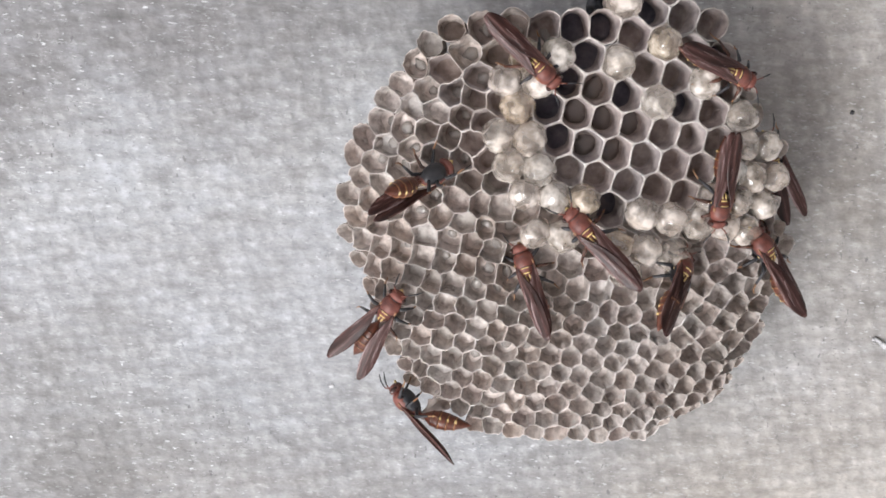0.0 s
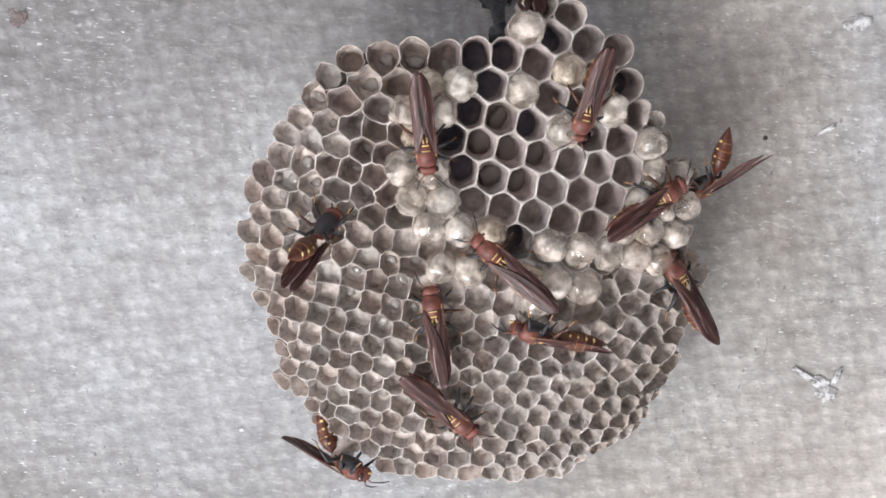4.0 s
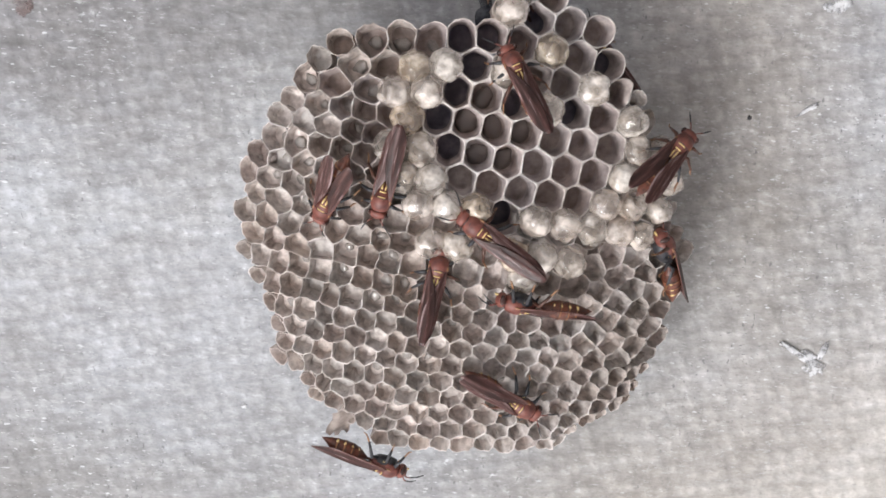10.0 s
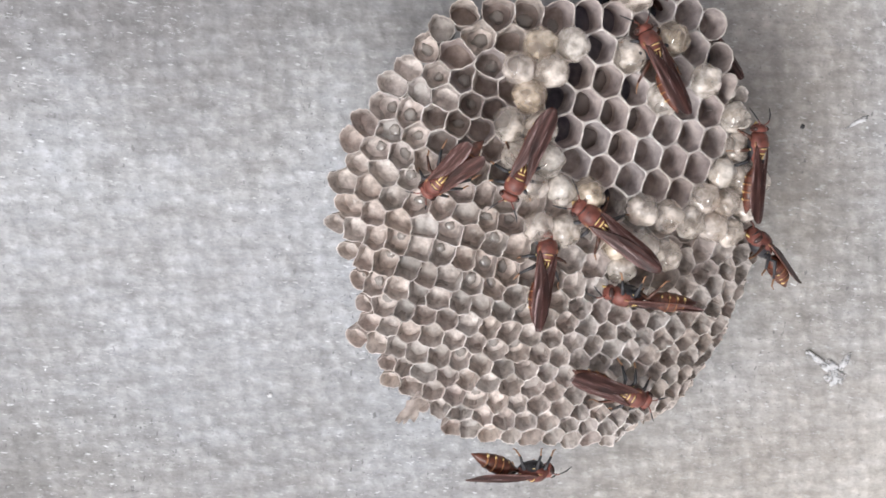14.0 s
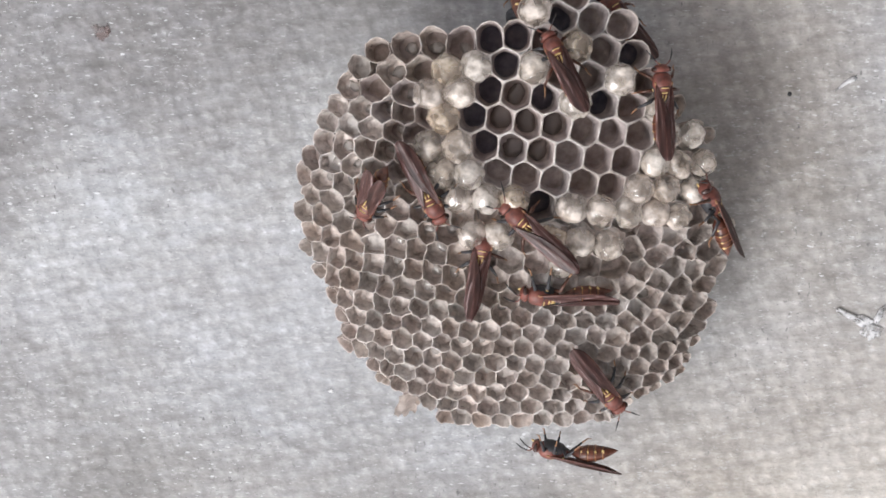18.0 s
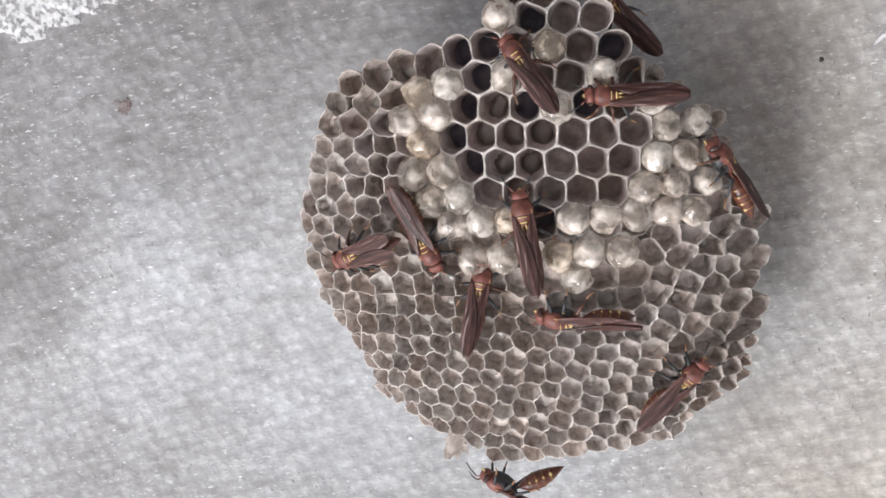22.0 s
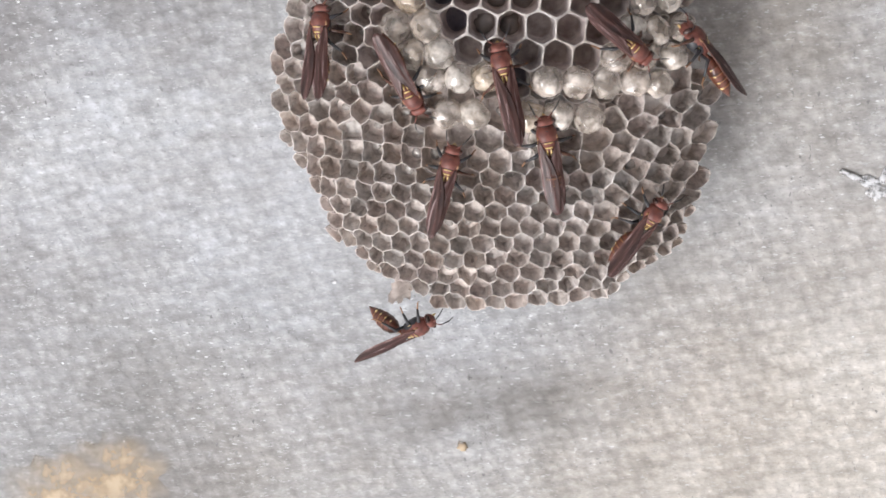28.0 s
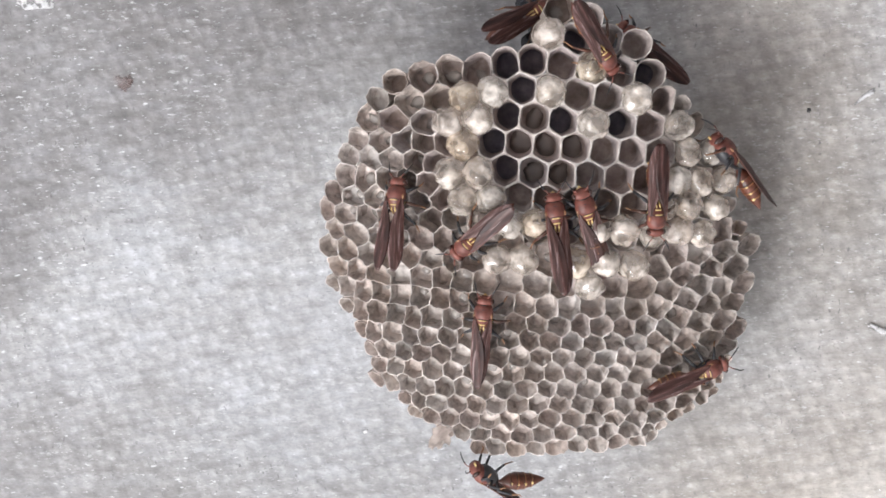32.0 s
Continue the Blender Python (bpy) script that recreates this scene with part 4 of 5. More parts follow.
CRAWLS["centre"] = (
    (0, -1.423, -0.367, 137.7, 9.3, 0, 0.33), (1, -1.396, -0.215, 134.8, 8.4, 0, 0.33), (2, -1.426, -0.245, 140.4, 9.5, 0, 0.33), (3, -1.426, -0.211, 141.8, 9.2, 0, 0.33),
    (6, -1.306, -0.258, 141.5, 9, 0, 0.33), (7, -1.335, -0.226, 140, 9.1, 0, 0.33), (8, -1.368, -0.29, 143.5, 9, 0, 0.33), (9, -1.369, -0.276, 145.2, 8.8, 0, 0.33),
    (10, -1.409, -0.229, 146.4, 9.1, 0, 0.33), (11, -1.363, -0.267, 144.5, 9.1, 0, 0.33), (12, -1.322, -0.249, 144.4, 10.9, 0, 0.33), (13, -1.396, -0.312, 147.3, 8.1, 0, 0.33),
    (14, -1.362, -0.3, 149.6, 11.4, 0, 0.33), (15, -1.291, -0.312, 146.9, 6.4, 0, 0.33), (17.5, -1.294, -0.309, 142.2, 9, 0, 0.33), (18, -1.343, -0.242, 138.1, 8.8, 0, 0.33),
    (19, -1.344, -0.148, 124.8, 9, 0, 0.33), (20, -1.375, 0, 109.6, 9, 0, 0.33), (21, -1.23, 0.224, 102, 10.2, 0, 0.33), (22, -1.212, 0.135, 90.1, 8.9, 0, 0.33),
    (23, -1.173, 0.148, 91.6, 9, 0, 0.33), (24, -1.255, -0.015, 91.1, 8.5, 0, 0.33), (25, -1.198, 0.206, 93.1, 9, 0, 0.33), (25.5, -1.217, 0.235, 93.9, 9, 0, 0.33),
    (27.5, -1.208, 0.308, 93.8, 8.1, 0, 0.33), (28, -1.19, 0.279, 97.4, 8.8, 0, 0.33), (29, -1.16, 0.295, 96.4, 8.8, 0, 0.33), (30, -1.22, 0.247, 99, 8.9, 0, 0.33),
    (31, -1.26, 0.19, 93, 7.9, 0, 0.33), (32, -1.149, 0.213, 92.9, 9, 0, 0.33),
)
CRAWLS["ring"] = (
    (0, -2.547, 2.453, -38.8, 7.7, 0, 0.33), (1, -2.133, 2.333, -15.9, 25, 0, 0.33), (2, -2.043, 2.278, -18.9, 2.2, 0, 0.33), (3, -2.38, 2.046, -61.3, 9.5, 0, 0.33),
    (6, -3.099, 0.574, -92.5, 0.7, 0, 0.33), (7, -3.246, 0.33, -103, 13.6, 0, 0.33), (8, -3.161, 0.474, -84.2, 2.3, 0, 0.33), (9, -3.155, 0.441, -95.2, 0.6, 0, 0.33),
    (10, -3.168, 0.374, -101.4, 2.8, 0, 0.33), (11, -3.068, 0.447, -102.1, 0.9, 0, 0.33), (12, -2.972, 0.289, -115, 14.6, 0, 0.33), (13, -2.92, 0.34, -108.2, 3, 0, 0.33),
    (14, -2.881, 0.332, -106, 2.5, 0, 0.33), (15, -2.806, 0.443, -45.1, 0.7, 0, 0.33), (17.5, -3.005, 0.11, -69.8, 1.4, 0, 0.33), (18, -3.044, 0.16, -64.8, 1.9, 0, 0.33),
    (19, -2.996, 0.132, -67.7, 1.9, 0, 0.33), (20, -3.142, 0.044, -73.3, 1.9, 0, 0.33), (21, -3.167, -0.003, -72.6, 3.8, 0, 0.33), (22, -3.048, -0.14, -74.3, 1.7, 0, 0.33),
    (23, -3.127, -0.148, -88.7, 0.5, 0, 0.33), (24, -3.106, -0.122, -89.1, 0.7, 0, 0.33), (25, -3.053, -0.128, -87.5, -0.2, 0, 0.33), (25.5, -3.065, -0.136, -85.4, 0.4, 0, 0.33),
    (27.5, -3.086, -0.134, -86.2, 2.2, 0, 0.33), (28, -2.927, -0.014, -70.4, 7.9, 0, 0.33), (29, -2.365, 0.028, -76.5, 0.7, 0, 0.33), (30, -2.277, -0.067, -77.1, 0.5, 0, 0.33),
    (31, -2.372, -0.13, -87.6, 1.6, 0, 0.33), (32, -2.771, -0.117, -140.7, 15.2, 0, 0.33),
)
CRAWLS["top"] = (
    (0, 0.884, 2.514, -22.7, 6.1, 0, 0.33), (1, 0.314, 2.212, -67.9, 12.2, 0, 0.33), (2, -0.02, 2.249, -97.7, 21.5, 0, 0.33), (3, -0.081, 2.242, -98.1, 19.6, 0, 0.33),
    (6, -0.142, 2.284, -113.7, 15.1, 0, 0.33), (7, -0.564, 2.267, -152.1, 16.3, 0, 0.33), (8, -0.773, 2.423, -189.3, 16.9, 0, 0.33), (9, -1.001, 2.67, -236.9, 19.3, 0, 0.33),
    (10, -1.002, 2.659, -242.7, 16.6, 0, 0.33), (11, -0.858, 2.74, -251.8, 18.7, 0, 0.33), (12, -0.844, 2.745, -247.6, 15.7, 0, 0.33), (13, -0.895, 2.824, -238.7, 18.1, 0, 0.33),
    (14, -0.824, 2.765, -243.5, 18.1, 0, 0.33), (15, -0.662, 2.77, -256.8, 29.7, 0, 0.33), (17.5, -0.735, 2.851, -247.7, 15.6, 0, 0.33), (18, -0.726, 2.867, -247.1, 22.4, 0, 0.33),
    (19, -0.755, 2.761, -245.2, 24.1, 0, 0.33), (20, -0.736, 2.794, -245.3, 15.6, 0, 0.33), (21, -0.719, 2.845, -246.6, 24.2, 0, 0.33), (22, -0.85, 2.903, -241.9, 17.5, 0, 0.33),
    (23, -1.167, 3.051, -221.2, 14.1, 0, 0.33), (24, -1.463, 3.087, -208.2, 12.9, 0, 0.33), (25, -1.326, 3.081, -211.5, 19.2, 0, 0.33), (31, -0.029, 3.048, -63.5, 45.3, 0, 0.33),
    (32, -0.156, 3.213, -56.8, 25.9, 0, 0.33),
)
CRAWLS["right"] = (
    (0, 0.914, 0.202, -90.9, -0.7, 0, 0.33), (1, 0.943, 0.523, -19.8, -8.8, 0, 0.33), (2, 1.322, 0.705, 15.3, -10.2, 0, 0.33), (3, 1.499, 0.8, 28.6, -7, 0, 0.33),
    (6, 1.342, 0.819, 37.9, -3.3, 0, 0.33), (7, 1.626, 0.84, 16.3, -5.3, 0, 0.33), (8, 2.147, 1.057, 28.2, 1.9, -15, 0.33), (9, 1.915, 1.223, 38.8, 26.1, -30, 0.33),
    (10, 2.032, 1.204, 42.4, 8.5, -30, 0.33), (11, 2.107, 1.151, 41.6, 5.3, -30, 0.33), (12, 2.151, 0.961, 29.6, 10.5, -30, 0.33), (13, 2.121, 1.004, 29.4, 8.4, -30, 0.33),
    (14, 1.655, 1.162, 93.7, 1.9, 0, 0.33), (15, 1.333, 1.789, 88.3, 1.9, 0, 0.33), (17.5, 1.157, 2.14, 95.6, 2, 0, 0.33), (18, 1.192, 2.09, 91.9, 2, 0, 0.33),
    (19, 1.202, 2.051, 93.9, 2, 0, 0.33), (20, 0.854, 1.995, 136, 2.5, 0, 0.33), (21, 0.679, 1.903, 158.2, 2.1, 0, 0.33), (22, 0.603, 1.95, 168.2, 1.5, 0, 0.33),
    (23, 0.766, 1.335, 249.2, 2, 0, 0.33), (24, 0.698, 0.406, 261, 0.8, 0, 0.33), (25, 0.84, 0.238, 271.4, 1.4, 0, 0.33), (25.5, 0.838, 0.249, 275.6, 0.1, 0, 0.33),
    (27.5, 1.446, 0.302, 329, 0.8, 0, 0.33), (28, 1.11, 0.415, 311, 5.1, 0, 0.33), (29, 0.739, 0.224, 266.8, 0.1, 0, 0.33), (30, 0.734, 0.254, 270.9, 1.1, 0, 0.33),
    (31, 0.742, 0.209, 269, 0.3, 0, 0.33), (32, 0.69, 0.18, 266.4, 0.2, 0, 0.33),
)
CRAWLS["edge"] = (
    (0, 2.055, -0.872, 117.5, 18, 10, 0.15), (1, 2.071, -0.868, 119.7, 11.5, 10, 0.15), (2, 2.039, -0.834, 120.9, 13.6, 10, 0.15), (3, 2.029, -0.793, 118.4, 15.4, 10, 0.15),
    (6, 1.974, -0.887, 115, 16.1, 10, 0.15), (7, 1.864, -1.219, 102.6, 15.2, 20, 0.15), (8, 2.105, -0.958, 94.6, -9.8, 70, 0.15), (9, 2.123, -0.76, 107.9, -11.2, 70, 0.15),
    (10, 2.11, -0.77, 116.6, -11.9, 70, 0.15), (11, 2.249, -0.775, 118.1, -12.7, 70, 0.15), (12, 2.34, -0.792, 118.2, -7.4, 70, 0.15), (13, 2.449, -0.909, 110.7, -3.1, 70, 0.15),
    (14, 2.461, -0.708, 143, -6.6, 70, 0.15), (15, 2.508, -0.398, 122.3, 0.3, 70, 0.15), (17.5, 2.35, -0.264, 116.8, -8.5, 68, 0.15), (18, 2.297, -0.269, 116.3, -10.3, 68, 0.15),
    (19, 2.312, -0.277, 103.2, -12.3, 68, 0.15), (20, 2.527, -0.02, 101.6, -7.2, 68, 0.15), (21, 2.302, 0.259, 110.3, -19.2, 68, 0.15), (22, 2.285, 0.296, 112.6, -14.3, 68, 0.15),
    (23, 2.297, 0.306, 115.2, -16.2, 68, 0.15), (24, 2.341, 0.283, 116.8, -12.7, 68, 0.15), (25, 2.3, 0.369, 118.6, -13.4, 68, 0.15), (25.5, 2.256, 0.375, 117.3, -13.6, 68, 0.15),
    (27.5, 2.605, -0.083, 108.5, -4.8, 68, 0.15), (28, 2.411, 0.205, 122.2, -5.7, 68, 0.15), (29, 2.403, 0.309, 130.2, -10.2, 68, 0.15), (30, 2.406, 0.377, 129.1, -12.1, 68, 0.15),
    (31, 2.546, 0.293, 117.5, -6.2, 68, 0.15), (32, 2.183, 1.024, 122.3, 0.7, 68, 0.15),
)
CRAWLS["hanging"] = (
    (0, -4.311, -4.471, 144.7, 14.7, -61.8, 0.1), (1, -4.688, -4.186, 135.8, 11.4, -62.7, 0.1), (1.2, -4.641, -4.157, 142.8, 9.3, -60, 0.1), (1.4, -4.616, -4.163, 125.3, -12.8, -73.4, 0.1),
    (1.5, -4.609, -4.226, 153.667, -6.95, -52.883, 0.1), (1.6, -4.603, -4.289, 182.033, -1.1, -32.367, 0.1), (1.7, -4.596, -4.352, 210.4, 4.75, -11.85, 0.1), (1.8, -4.589, -4.414, 238.767, 10.6, 8.667, 0.1),
    (1.9, -4.583, -4.477, 267.133, 16.45, 29.183, 0.1), (2, -4.576, -4.54, 295.5, 22.3, 49.7, 0.1), (2.5, -4.332, -4.618, 322.6, -1.45, 57.15, 0.1), (3, -4.087, -4.696, 349.7, -25.2, 64.6, 0.1),
    (6, -3.475, -4.931, 357.2, -6.3, 65, 0.1), (6.5, -3.433, -5.087, 358.5, -9.9, 60.1, 0.1), (7, -3.524, -5.171, 361.8, -19.8, 59.3, 0.1), (8, -3.422, -4.987, 360.8, -9.7, 63.8, 0.1),
    (9, -3.249, -5.103, 351.8, -6.8, 61.1, 0.1), (10, -2.989, -5.335, 339.8, 1.5, 31.8, 0.1), (11, -2.573, -5.332, 356.2, -2.9, 31.7, 0.1), (12, -2.087, -5.24, 368.4, -9, 33.1, 0.1),
    (13, -1.582, -5.403, 368.8, -8.2, 32.1, 0.1), (14, -1.366, -5.543, 356.7, 9.5, 34.3, 0.1), (15, -0.691, -5.502, 363.9, 13.9, 33.1, 0.1), (15.625, -0.652, -5.51, 400.975, 13.05, 13.95, 0.1),
    (16.25, -0.612, -5.518, 438.05, 12.2, -5.2, 0.1), (16.875, -0.573, -5.527, 475.125, 11.35, -24.35, 0.1), (17.5, -0.534, -5.535, 512.2, 10.5, -43.5, 0.1), (18, -0.778, -5.582, 534.8, 20.1, -59.2, 0.1),
    (19, -1.638, -5.419, 522.7, -1.3, -58.2, 0.1), (20, -2.6, -5.465, 516, -1.1, -58.6, 0.1), (21, -2.987, -5.458, 497, -4.6, -57.8, 0.1), (22, -3.021, -5.449, 496.5, -4.2, -56.1, 0.1),
    (23, -3.071, -5.425, 509.2, 5.5, -55, 0.1), (24, -2.926, -5.529, 491.8, 1.7, -59.3, 0.1), (25, -3.15, -5.517, 484.2, -8.1, -54.9, 0.1), (25.5, -3.366, -5.278, 456.9, -16.4, -36.6, 0.1),
    (26.167, -3.483, -5.346, 429.633, -5.567, -13.4, 0.1), (26.833, -3.601, -5.414, 402.367, 5.267, 9.8, 0.1), (27.5, -3.718, -5.482, 375.1, 16.1, 33, 0.1), (28, -3.663, -5.417, 378.1, 18.4, 30.3, 0.1),
    (28.5, -3.613, -5.363, 359, 28.7, 55.6, 0.1), (29, -3.604, -5.303, 361.7, 22.4, 55.4, 0.1), (29.5, -3.553, -5.268, 360.4, 20.1, 58.2, 0.1), (30, -3.517, -5.436, 369.7, -1.9, 62.2, 0.1),
    (30.25, -3.446, -5.441, 395.75, -2.9, 38.35, 0.1), (30.5, -3.374, -5.446, 421.8, -3.9, 14.5, 0.1), (30.8, -3.312, -5.32, 435.2, -9.7, -0.8, 0.1), (31, -3.281, -5.345, 451.6, -25.7, -24.7, 0.1),
    (31.3, -3.101, -5.284, 464.5, -21.1, -39.7, 0.1), (31.6, -3.043, -5.51, 471.1, -18.6, -47.7, 0.1), (32, -2.905, -5.446, 485.6, -15.9, -77.6, 0.1),
)
CRAWLS["left"] = (
    (0, -4.23, 0.32, 36, 48, 150, 0.33), (1, -4.23, 0.25, 33, 48, 153, 0.33), (2, -4.18, 0.21, 32, 48, 157, 0.33), (3, -4.38, -0.01, 61, 48, 160, 0.33),
    (6, -4.284, -0.02, 80.4, 77.7, 160, 0.2), (6.5, -4.368, 0.027, 93.2, 82.3, 160, 0.2), (7, -3.933, -0.226, -45.5, 55.3, 105, 0.2), (7.5, -4.03, -0.02, -55, 38, 50, 0.33),
    (8, -4.269, 0.121, -124.9, 26.8, 0, 0.33), (9, -4.194, 0.111, -108.6, 27.3, 0, 0.33), (10, -4.175, 0.07, -114.7, 26.9, 0, 0.33), (11, -4.188, 0.113, -119, 33.7, 0, 0.33),
    (12, -4.212, 0.038, -117.2, 34.3, 0, 0.33), (13, -4.213, 0.038, -125, 37.5, 0, 0.33), (14, -4.181, 0.035, -124.5, 35.2, 0, 0.33), (15, -4.174, 0.073, -125.6, 38.2, 0, 0.33),
    (17.5, -4.229, -0.053, -118.6, 31.5, 0, 0.33), (18, -4.265, 0.017, -123, 32.7, 0, 0.33), (19, -4.343, 0.065, -111.1, 24.9, 0, 0.33), (20, -4.181, -0.233, -88.9, 9.3, 0, 0.33),
    (21, -4.435, -0.019, -124.1, 14.1, 0, 0.33), (22, -4.591, -0.196, -165.4, 8.3, 0, 0.33), (23, -4.53, 0.117, -220.4, 14.1, 0, 0.33), (24, -4.488, 0.309, -229.3, 12.7, 0, 0.33),
    (25, -4.577, 0.327, -255.2, 14.1, 0, 0.33), (25.5, -4.576, 0.414, -248.8, 14.8, 0, 0.33), (27.5, -4.439, 1.228, -271.8, 15, 0, 0.33), (28, -4.538, 1.167, -271.7, 15.1, 0, 0.33),
    (29, -4.241, 0.719, -332.5, 15.3, 0, 0.33), (30, -3.951, 0.4, -358.1, 14.8, 0, 0.33), (31, -4.223, 0.417, -287.9, 14.8, 0, 0.33), (32, -4.14, 0.654, -274.1, 15.7, 0, 0.33),
)
CRAWLS["lower"] = (
    (0, -4.821, -2.385, 61.9, 8.2, 0, 0.33), (1, -3.749, -2.479, -16.9, -4.2, 0, 0.33), (2, -3.3, -2.488, -22.8, -3.9, 0, 0.33), (3, -2.67, -3.084, -44.4, -8.1, 0, 0.33),
    (6, -0.56, -3.519, -20.3, -4.6, 0, 0.33), (7, -0.469, -3.597, -23.5, -5, 0, 0.33), (8, -0.607, -3.745, -26.2, -10.5, 0, 0.33), (9, -0.543, -3.707, -31.7, -10.4, 0, 0.33),
    (10, -0.514, -3.677, -29.2, -8.2, 0, 0.33), (11, -0.365, -3.519, -7.7, -9.8, 0, 0.33), (12, -0.071, -3.448, 4.1, -9.2, 0, 0.33), (13, -0.024, -3.459, 1.8, -7, 0, 0.33),
    (14, 0.047, -3.606, -14, -11.6, 0, 0.33), (15, 0.168, -3.689, -22.3, -11.7, 0, 0.33), (17.5, 0.242, -3.959, -55.2, -11.6, 0, 0.33), (18, 0.23, -4.06, -57.6, -13.1, 0, 0.33),
    (19, 0.708, -3.944, -17.7, -8.4, 0, 0.33), (20, 0.811, -4.248, -37.3, -5.4, 0, 0.33), (21, 0.672, -3.793, 29.7, -5.4, 0, 0.33), (22, 0.885, -3.526, 37.9, -5.4, 0, 0.33),
    (23, 0.83, -3.459, 38.3, -2.7, 0, 0.33), (24, 0.93, -3.54, 35.7, -3.8, 0, 0.33), (25, 0.847, -3.386, 51.5, -1.4, 0, 0.33), (25.5, 0.935, -3.335, 48.8, -2.4, 0, 0.33),
    (27.5, 1.142, -3.079, 52.1, -2.1, 0, 0.33), (28, 1.187, -3.104, 50.4, -2.4, 0, 0.33), (29, 1.246, -3.279, 50, -4.4, 0, 0.33), (30, 1.495, -3.261, 31.3, -3.8, 0, 0.33),
    (31, 1.464, -2.91, 47.4, -4.2, 0, 0.33), (32, 1.495, -3.26, 16.6, -3.9, 0, 0.33),
)
CRAWLS["middle"] = (
    (0, -2.391, -1.253, 114.5, 20, 0, 0.12), (1, -2.35, -1.579, 117.7, 20.2, 0, 0.12), (2, -2.382, -1.292, 110.3, 20, 0, 0.12), (3, -2.405, -1.289, 101.1, 20, 0, 0.12),
    (6, -2.282, -1.644, 110.8, 10.5, 0, 0.33), (6.5, -2.323, -1.615, 87.1, 7.5, 0, 0.33), (7, -2.234, -1.425, 80, 8.9, 0, 0.33), (8, -2.148, -1.201, 81.5, 19.3, 0, 0.12),
    (9, -2.125, -1.016, 79.9, 19.1, 0, 0.12), (10, -2.147, -1.12, 79.7, 19.2, 0, 0.12), (11, -2.096, -1.029, 80.6, 18.4, 0, 0.12), (12, -2.088, -1.069, 83.4, 18.6, 0, 0.12),
    (13, -2.08, -1, 83.8, 17.2, 0, 0.12), (14, -2.101, -1.095, 87.4, 17.9, 0, 0.12), (15, -2.108, -0.95, 92, 18.3, 0, 0.12), (17.5, -2.158, -0.969, 81.4, 19.4, 0, 0.12),
    (18, -2.13, -0.933, 78.9, 19.6, 0, 0.12), (19, -2.172, -0.903, 75.4, 19.5, 0, 0.12), (20, -2.253, -1.054, 76.4, 20, 0, 0.12), (21, -2.247, -0.977, 70.8, 20.1, 0, 0.12),
    (22, -2.287, -1.042, 70.2, 20.1, 0, 0.12), (23, -2.234, -0.946, 75.4, 20.2, 0, 0.12), (24, -2.141, -0.931, 74.2, 19.9, 0, 0.12), (25, -2.178, -1.044, 74.2, 20, 0, 0.12),
    (25.5, -2.231, -1.061, 76.3, 20, 0, 0.12), (27.5, -2.381, -1.557, 68.6, 11.3, 0, 0.33), (28, -2.371, -1.582, 70.9, 10.9, 0, 0.33), (29, -2.468, -1.68, 76.4, 10.3, 0, 0.33),
    (30, -2.518, -1.66, 76.1, 8.5, 0, 0.33), (31, -2.569, -1.775, 75.3, 5.3, 0, 0.33), (32, -2.632, -1.7, 82.3, 7.6, 0, 0.33),
)
CRAWLS["lying"] = (
    (0, 0.35, -1.144, 50.5, 45.4, 0, 0.33), (1, -0.174, -1.687, 243.8, 26.4, 40, 0.33), (2, -0.425, -1.773, 182.8, 0.1, -64, 0.33), (3, -0.536, -1.641, 167.4, 6.8, -64, 0.33),
    (6, -0.547, -1.671, 168.9, 6, -64, 0.33), (7, -0.584, -1.64, 169.6, 4.3, -64, 0.33), (8, -0.526, -1.649, 170.1, 2.3, -64, 0.33), (9, -0.567, -1.599, 168.4, 5.4, -64, 0.33),
    (10, -0.578, -1.604, 170.6, 7, -64, 0.33), (11, -0.515, -1.673, 172.8, 7.5, -64, 0.33), (12, -0.502, -1.578, 171.9, 11.2, -64, 0.33), (13, -0.499, -1.606, 174.7, 13.1, -64, 0.33),
    (14, -0.426, -1.645, 177.6, 14.5, -64, 0.33), (15, -0.463, -1.651, 177.8, 14.6, -64, 0.33), (17.5, -0.887, -1.632, 163.7, 6.4, -44, 0.33), (18, -0.922, -1.757, 174.9, 5.9, -40, 0.33),
    (19, -0.97, -1.758, 163.5, 4.6, -39, 0.33), (20, -0.764, -1.831, 161.7, 6, -38, 0.33), (21, -0.82, -1.826, 164.9, 6.6, -38, 0.33), (22, -0.91, -1.843, 165.5, 5.8, -37, 0.33),
    (23, -1.093, -1.75, 157.4, 6, -36, 0.33), (24, -1.03, -1.851, 159.3, 5.9, -35, 0.33), (25, -0.996, -1.93, 165.3, 6, -26, 0.33), (25.5, -0.907, -1.901, 164.4, 6, -22, 0.33),
    (27.5, -0.524, -1.536, 100.9, 0.7, -4, 0.33), (28, -0.507, -1.2, 92.9, 5.6, 0, 0.33), (29, -0.499, -0.87, 91.4, 2.5, 0, 0.33), (30, -0.372, -0.304, 82.9, 0.6, 0, 0.33),
    (31, -0.567, 0.142, 95.7, 3.8, 0, 0.33), (32, -0.574, 0.29, 103.5, -11.5, 0, 0.33),
)
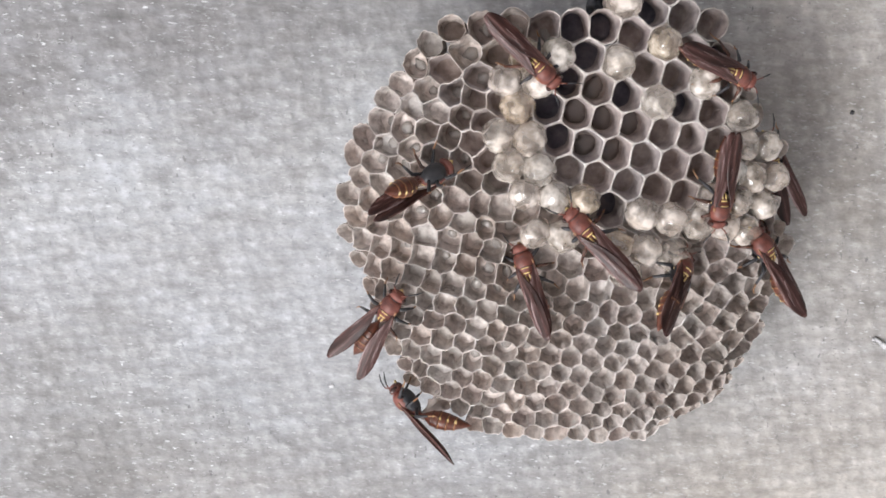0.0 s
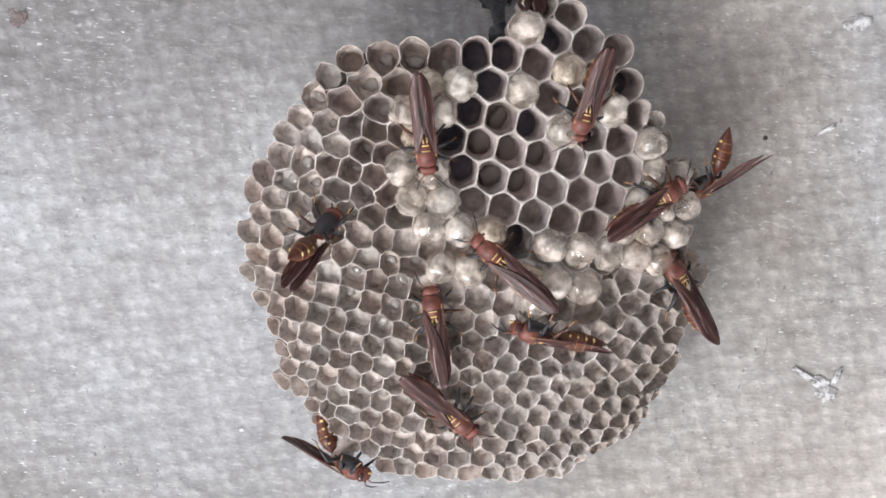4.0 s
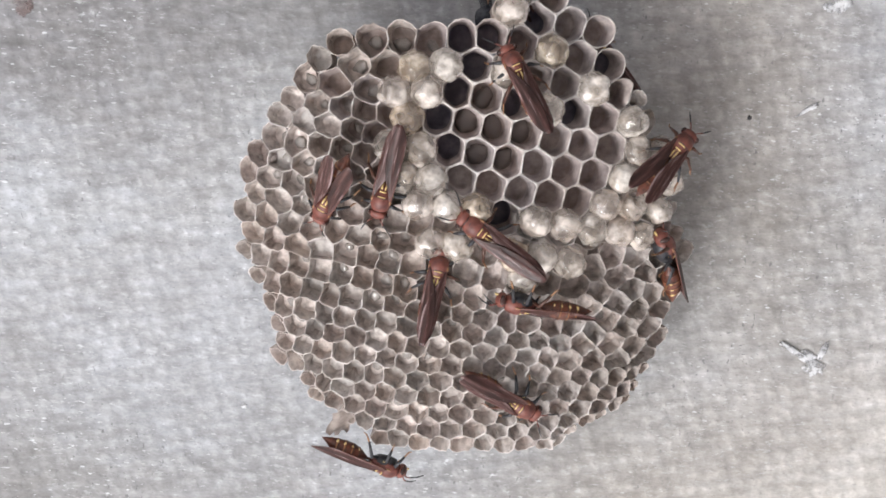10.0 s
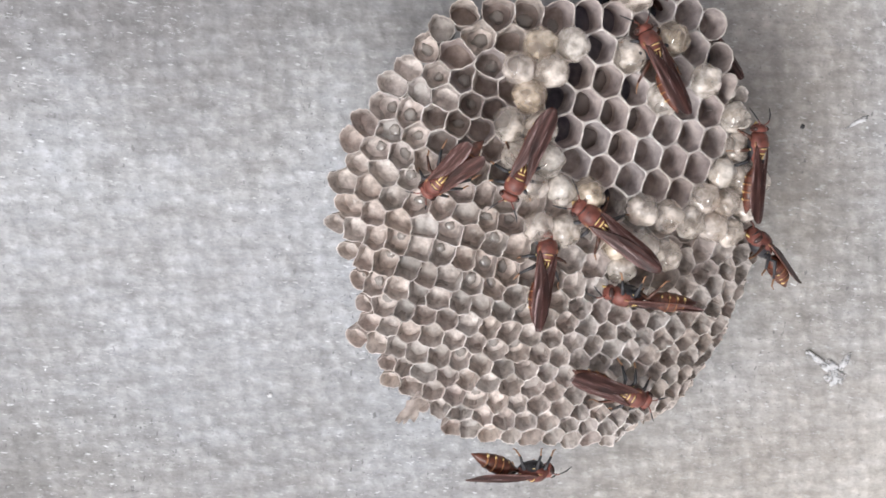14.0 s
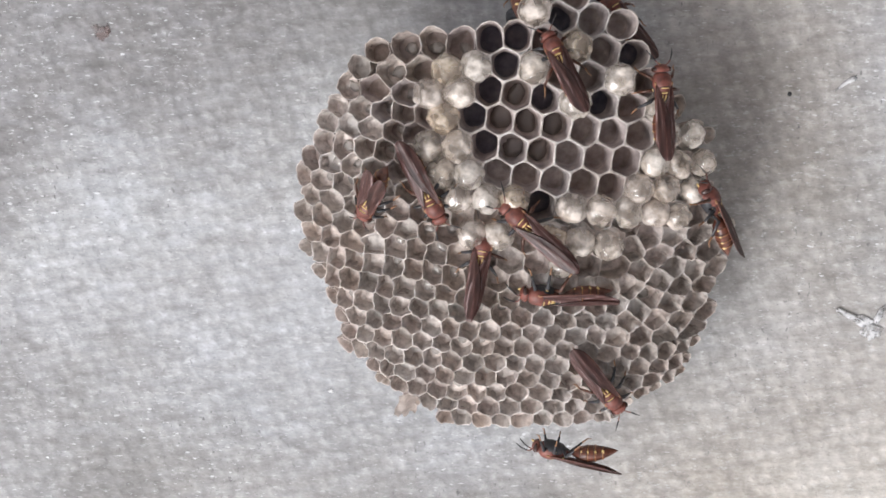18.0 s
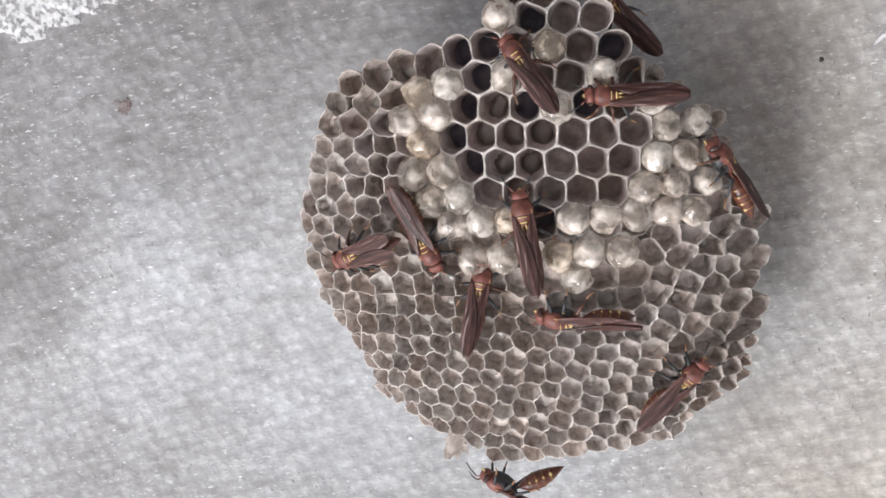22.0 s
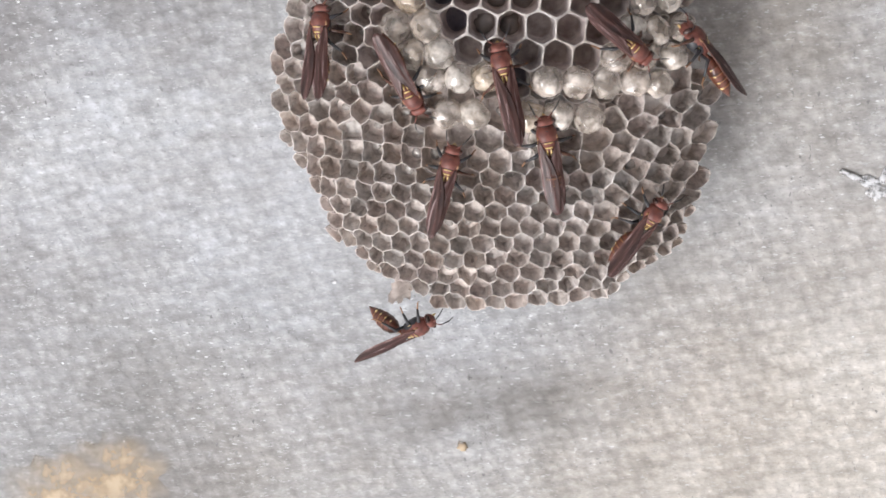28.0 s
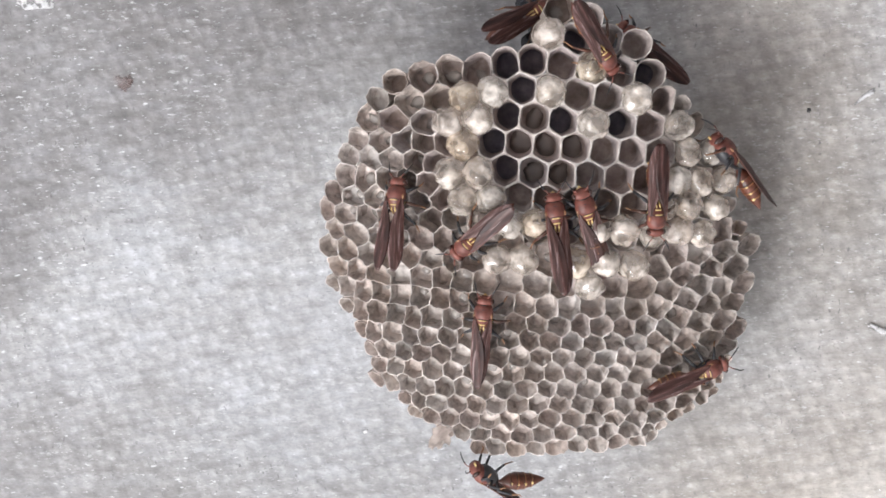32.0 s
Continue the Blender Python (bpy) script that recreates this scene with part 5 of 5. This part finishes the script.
CRAWLS["back"] = (
    (0, 2.456, 0.785, 114.6, -0.8, 0, -0.8), (1, 2.551, 0.9, 141.2, -11.7, 0, -0.73), (2, 2.05, 1.06, 174, 38, 0, -0.67), (2.5, 2.28, 0.988, 205.2, 49.95, 0, -0.635),
    (3, 2.51, 0.916, 236.4, 61.9, 0, -0.6), (3.833, 2.597, 0.858, 238.267, 41.267, -38.333, -0.333), (4.667, 2.683, 0.801, 240.133, 20.633, -76.667, -0.067), (5.5, 2.77, 0.743, 242, 0, -115, 0.2),
    (6, 2.798, 0.939, 242, 0, -115, 0.2), (6.3, 2.902, 0.548, 242, 0, -115, 0.2), (6.5, 3.287, 0.176, 262, 0, -130, 0.2), (6.537, 3.044, 0.577, 232.717, 8.067, -108.333, -0.05),
    (6.573, 2.801, 0.977, 203.433, 16.133, -86.667, -0.3), (6.61, 2.558, 1.378, 174.15, 24.2, -65, -0.55), (6.647, 2.315, 1.779, 144.867, 32.267, -43.333, -0.8), (6.683, 2.072, 2.179, 115.583, 40.333, -21.667, -1.05),
    (6.72, 1.412, 2.929, 120.3, 17.1, 0, -1.3), (7, 1.416, 2.91, 120.3, 17.1, 0, -1.3), (8, 1.147, 3.189, 121.2, 15.9, 0, -1.3), (9, 1.193, 3.129, 121.2, 16.4, 0, -1.3),
    (10, 1.205, 3.094, 121.4, 16.3, 0, -1.3), (11, 1.05, 3.65, 122, 15.9, 0, -1.3), (12, 1.127, 3.595, 122.5, 18.8, 0, -1.3), (13, 1.376, 3.522, 121.3, 20, 0, -1.3),
    (14, 1.302, 3.513, 121.8, 20.4, 0, -1.3), (15, 1.448, 3.587, 121.2, 20.7, 0, -1.3), (18, 0.925, 3.734, 119.5, 22.7, 0, -1.5), (20, 1.145, 3.567, 119.1, 17.9, 0, -1.5),
    (21, 1.133, 3.516, 120.4, 21.3, 0, -1.5), (22, 1.069, 3.594, 121.1, 12.4, 0, -1.5), (23, 0.937, 3.653, 128.2, 4.3, 0, -1.5), (24, 0.978, 3.698, 129.6, 6.2, 0, -1.5),
    (25, 0.968, 3.585, 131.9, 6.5, 0, -1.5), (30, 1.123, 3.562, 130.8, 8.7, 0, -1.5), (31, 1.056, 3.468, 133.7, 9.8, 0, -1.5), (32, 1.076, 3.559, 131.2, 8.8, 0, -1.5),
)
CRAWLS["summit"] = (
    (0, -1.77, 4.71, 79, 38, 0, -0.9), (6, -0.68, 4.81, 80, 38, 0, -0.9), (8, -1.46, 4.49, 99, 30, 95, -0.9), (9, -1.38, 4.74, 103, 30, 95, -0.9),
    (11, -1.19, 4.58, 123, 30, 95, -0.9), (12, -1.27, 4.79, 132, 30, 95, -0.9), (13, -1.14, 4.57, 127, 30, 95, -0.9), (18, -1.47, 4.58, 104, 30, 95, -0.9),
    (23, -1.03, 4.8, 89, 38, 0, -0.9), (24, -1.32, 4.75, 92, 38, 0, -0.9), (30, -1.23, 4.16, 26, 38, 0, -0.9), (31, -1.47, 4.14, 19, 31, 0, -0.9),
    (32, -1.3, 4.27, 26, 23, 0, -0.9),
)

SHEET_OB = porch()
ceiling_marks(SHEET_OB)
comb()
WASPS = {}
for key, label, look_of in (
    ("centre", "rust-red paper wasp with smoky wings resting on capped cells", dict(size=1.12)),
    ("ring", "rust-red paper wasp with purplish wings beside the capped ring", dict(spread=0.5)),
    ("top", "rust-red paper wasp tending cells near the comb's top", dict(spread=0.5)),
    ("right", "rust-red paper wasp with dark folded wings on capped cells", dict(spread=0.5)),
    ("edge", "rust-red paper wasp clinging to the comb's rim", dict(spread=0.0, raised=-2.0, droop=2.0, size=1.15)),
    ("hanging", "brown paper wasp hanging below the comb with parted wings", dict(spread=0.5, raised=-2.0, droop=40.0, size=1.1)),
    ("left", "dark red paper wasp bent over the pale open cells", dict(spread=5.0, raised=3.0)),
    ("lower", "rust-red paper wasp crawling over the small lower cells", dict(spread=0.5)),
    ("middle", "dark brown paper wasp with its head inside a cell", dict(spread=-1.0)),
    ("lying", "rust-red paper wasp leaning on its side with amber legs", dict(spread=0.5, raised=-6.0, size=1.12)),
    ("back", "dark paper wasp half hidden behind the comb's rim", dict(spread=5.0)),
    ("summit", "paper wasp behind the top edge of the comb", dict(spread=5.0)),
):
    WASPS[key] = wasp(label, **look_of)


def bend(name, rows):
    """Keys a wasp's abdomen: seconds and the degrees by which it hangs from the waist."""
    gaster = next(o for o in WASPS[name].children if o.name.startswith("abdomen"))
    walk(gaster, [(t, Matrix.Translation(gaster.location) @ pose(0, 0, 0, 0, -d, 0)) for t, d in rows])


def flick(name, rows):
    """Keys a wasp's wings: seconds, degrees apart to either side, degrees lifted."""
    for side, wing in zip((1, -1), [o for o in WASPS[name].children if o.name.startswith("wing")]):
        walk(wing, [(t, Matrix.Translation(wing.location) @ pose(0, 0, 0, 0, lift, -side * apart)) for t, apart, lift in rows])


def motions():
    for name, thing in WASPS.items():
        walk(thing, [(t, crawl(*row)) for t, *row in CRAWLS[name]])
    bend("hanging", [(0, 30.3), (1, 29.2), (1.2, 24.7), (1.4, 37.0), (2, 27.9), (3, 41.4), (6, 41.8), (6.5, 44.6), (7, 51.4), (8, 31.3), (9, 25.6), (10, 0), (11, 0), (12, 0), (13, 0), (14, 14.8), (15, 26.6), (17.5, 27.3), (18, 12.5), (19, 13.2), (20, 28.8), (21, 42.1), (22, 46.8), (23, 41.7), (24, 53.6), (25, 69.1), (25.5, 69.5), (27.5, 47.2), (28, 53.5), (28.5, 44.5), (29, 39.9), (29.5, 38.4), (30, 48.8), (30.5, 0), (30.8, 0), (31, 43.9), (31.3, 52.3), (31.6, 50.0), (32, 35.7)])
    bend("lying", [(0, 4), (1, 4), (2, 0), (15, 0), (18, 6), (28, 4), (32, 4)])
    bend("left", [(0, 16), (3, 16), (6, 12), (7, 12), (8, 5), (32, 5)])
    bend("right", [(0, 3), (7, 3), (8, 12), (9, 2), (32, 3)])
    flick("lower", [(0, 14, 5), (0.6, 10, 4), (1, 1, 1), (32, 1, 1)])
    flick("left", [(0, 3, 2), (7, 3, 2), (8, 10, 3), (9, 9, 3), (15, 6, 3), (22, 5, 3), (24, 5, 2), (25, 9, 2), (28, 5, 2), (28.6, 12, 4), (29, 16, 5), (29.5, 8, 3), (30, 4, 2), (32, 6, 2)])
    flick("right", [(0, 2, 1), (6, 1, 1), (7, 6, 2), (8, 18, 4), (9, 1, 0), (10, 8, 1), (11, 7, 1), (12, 1, 0), (14, 1, 1), (32, 1, 1)])
    flick("hanging", [(0, 0.5, -2), (30, 0.5, -2), (30.5, 6, -1), (30.8, 7, -1), (31.3, 2, -2), (32, 0.5, -2)])
    flick("back", [(0, 8, 2), (3, 6, 2), (5, 20, 5), (5.5, 28, 5), (6.3, 28, 5), (6.5, 4, 8), (6.7, 1, 1), (32, 0.5, 1)])
    bend("back", [(0, 5), (3, 5), (5.2, 78), (6.1, 88), (6.5, 40), (6.7, 5), (32, 5)])


motions()
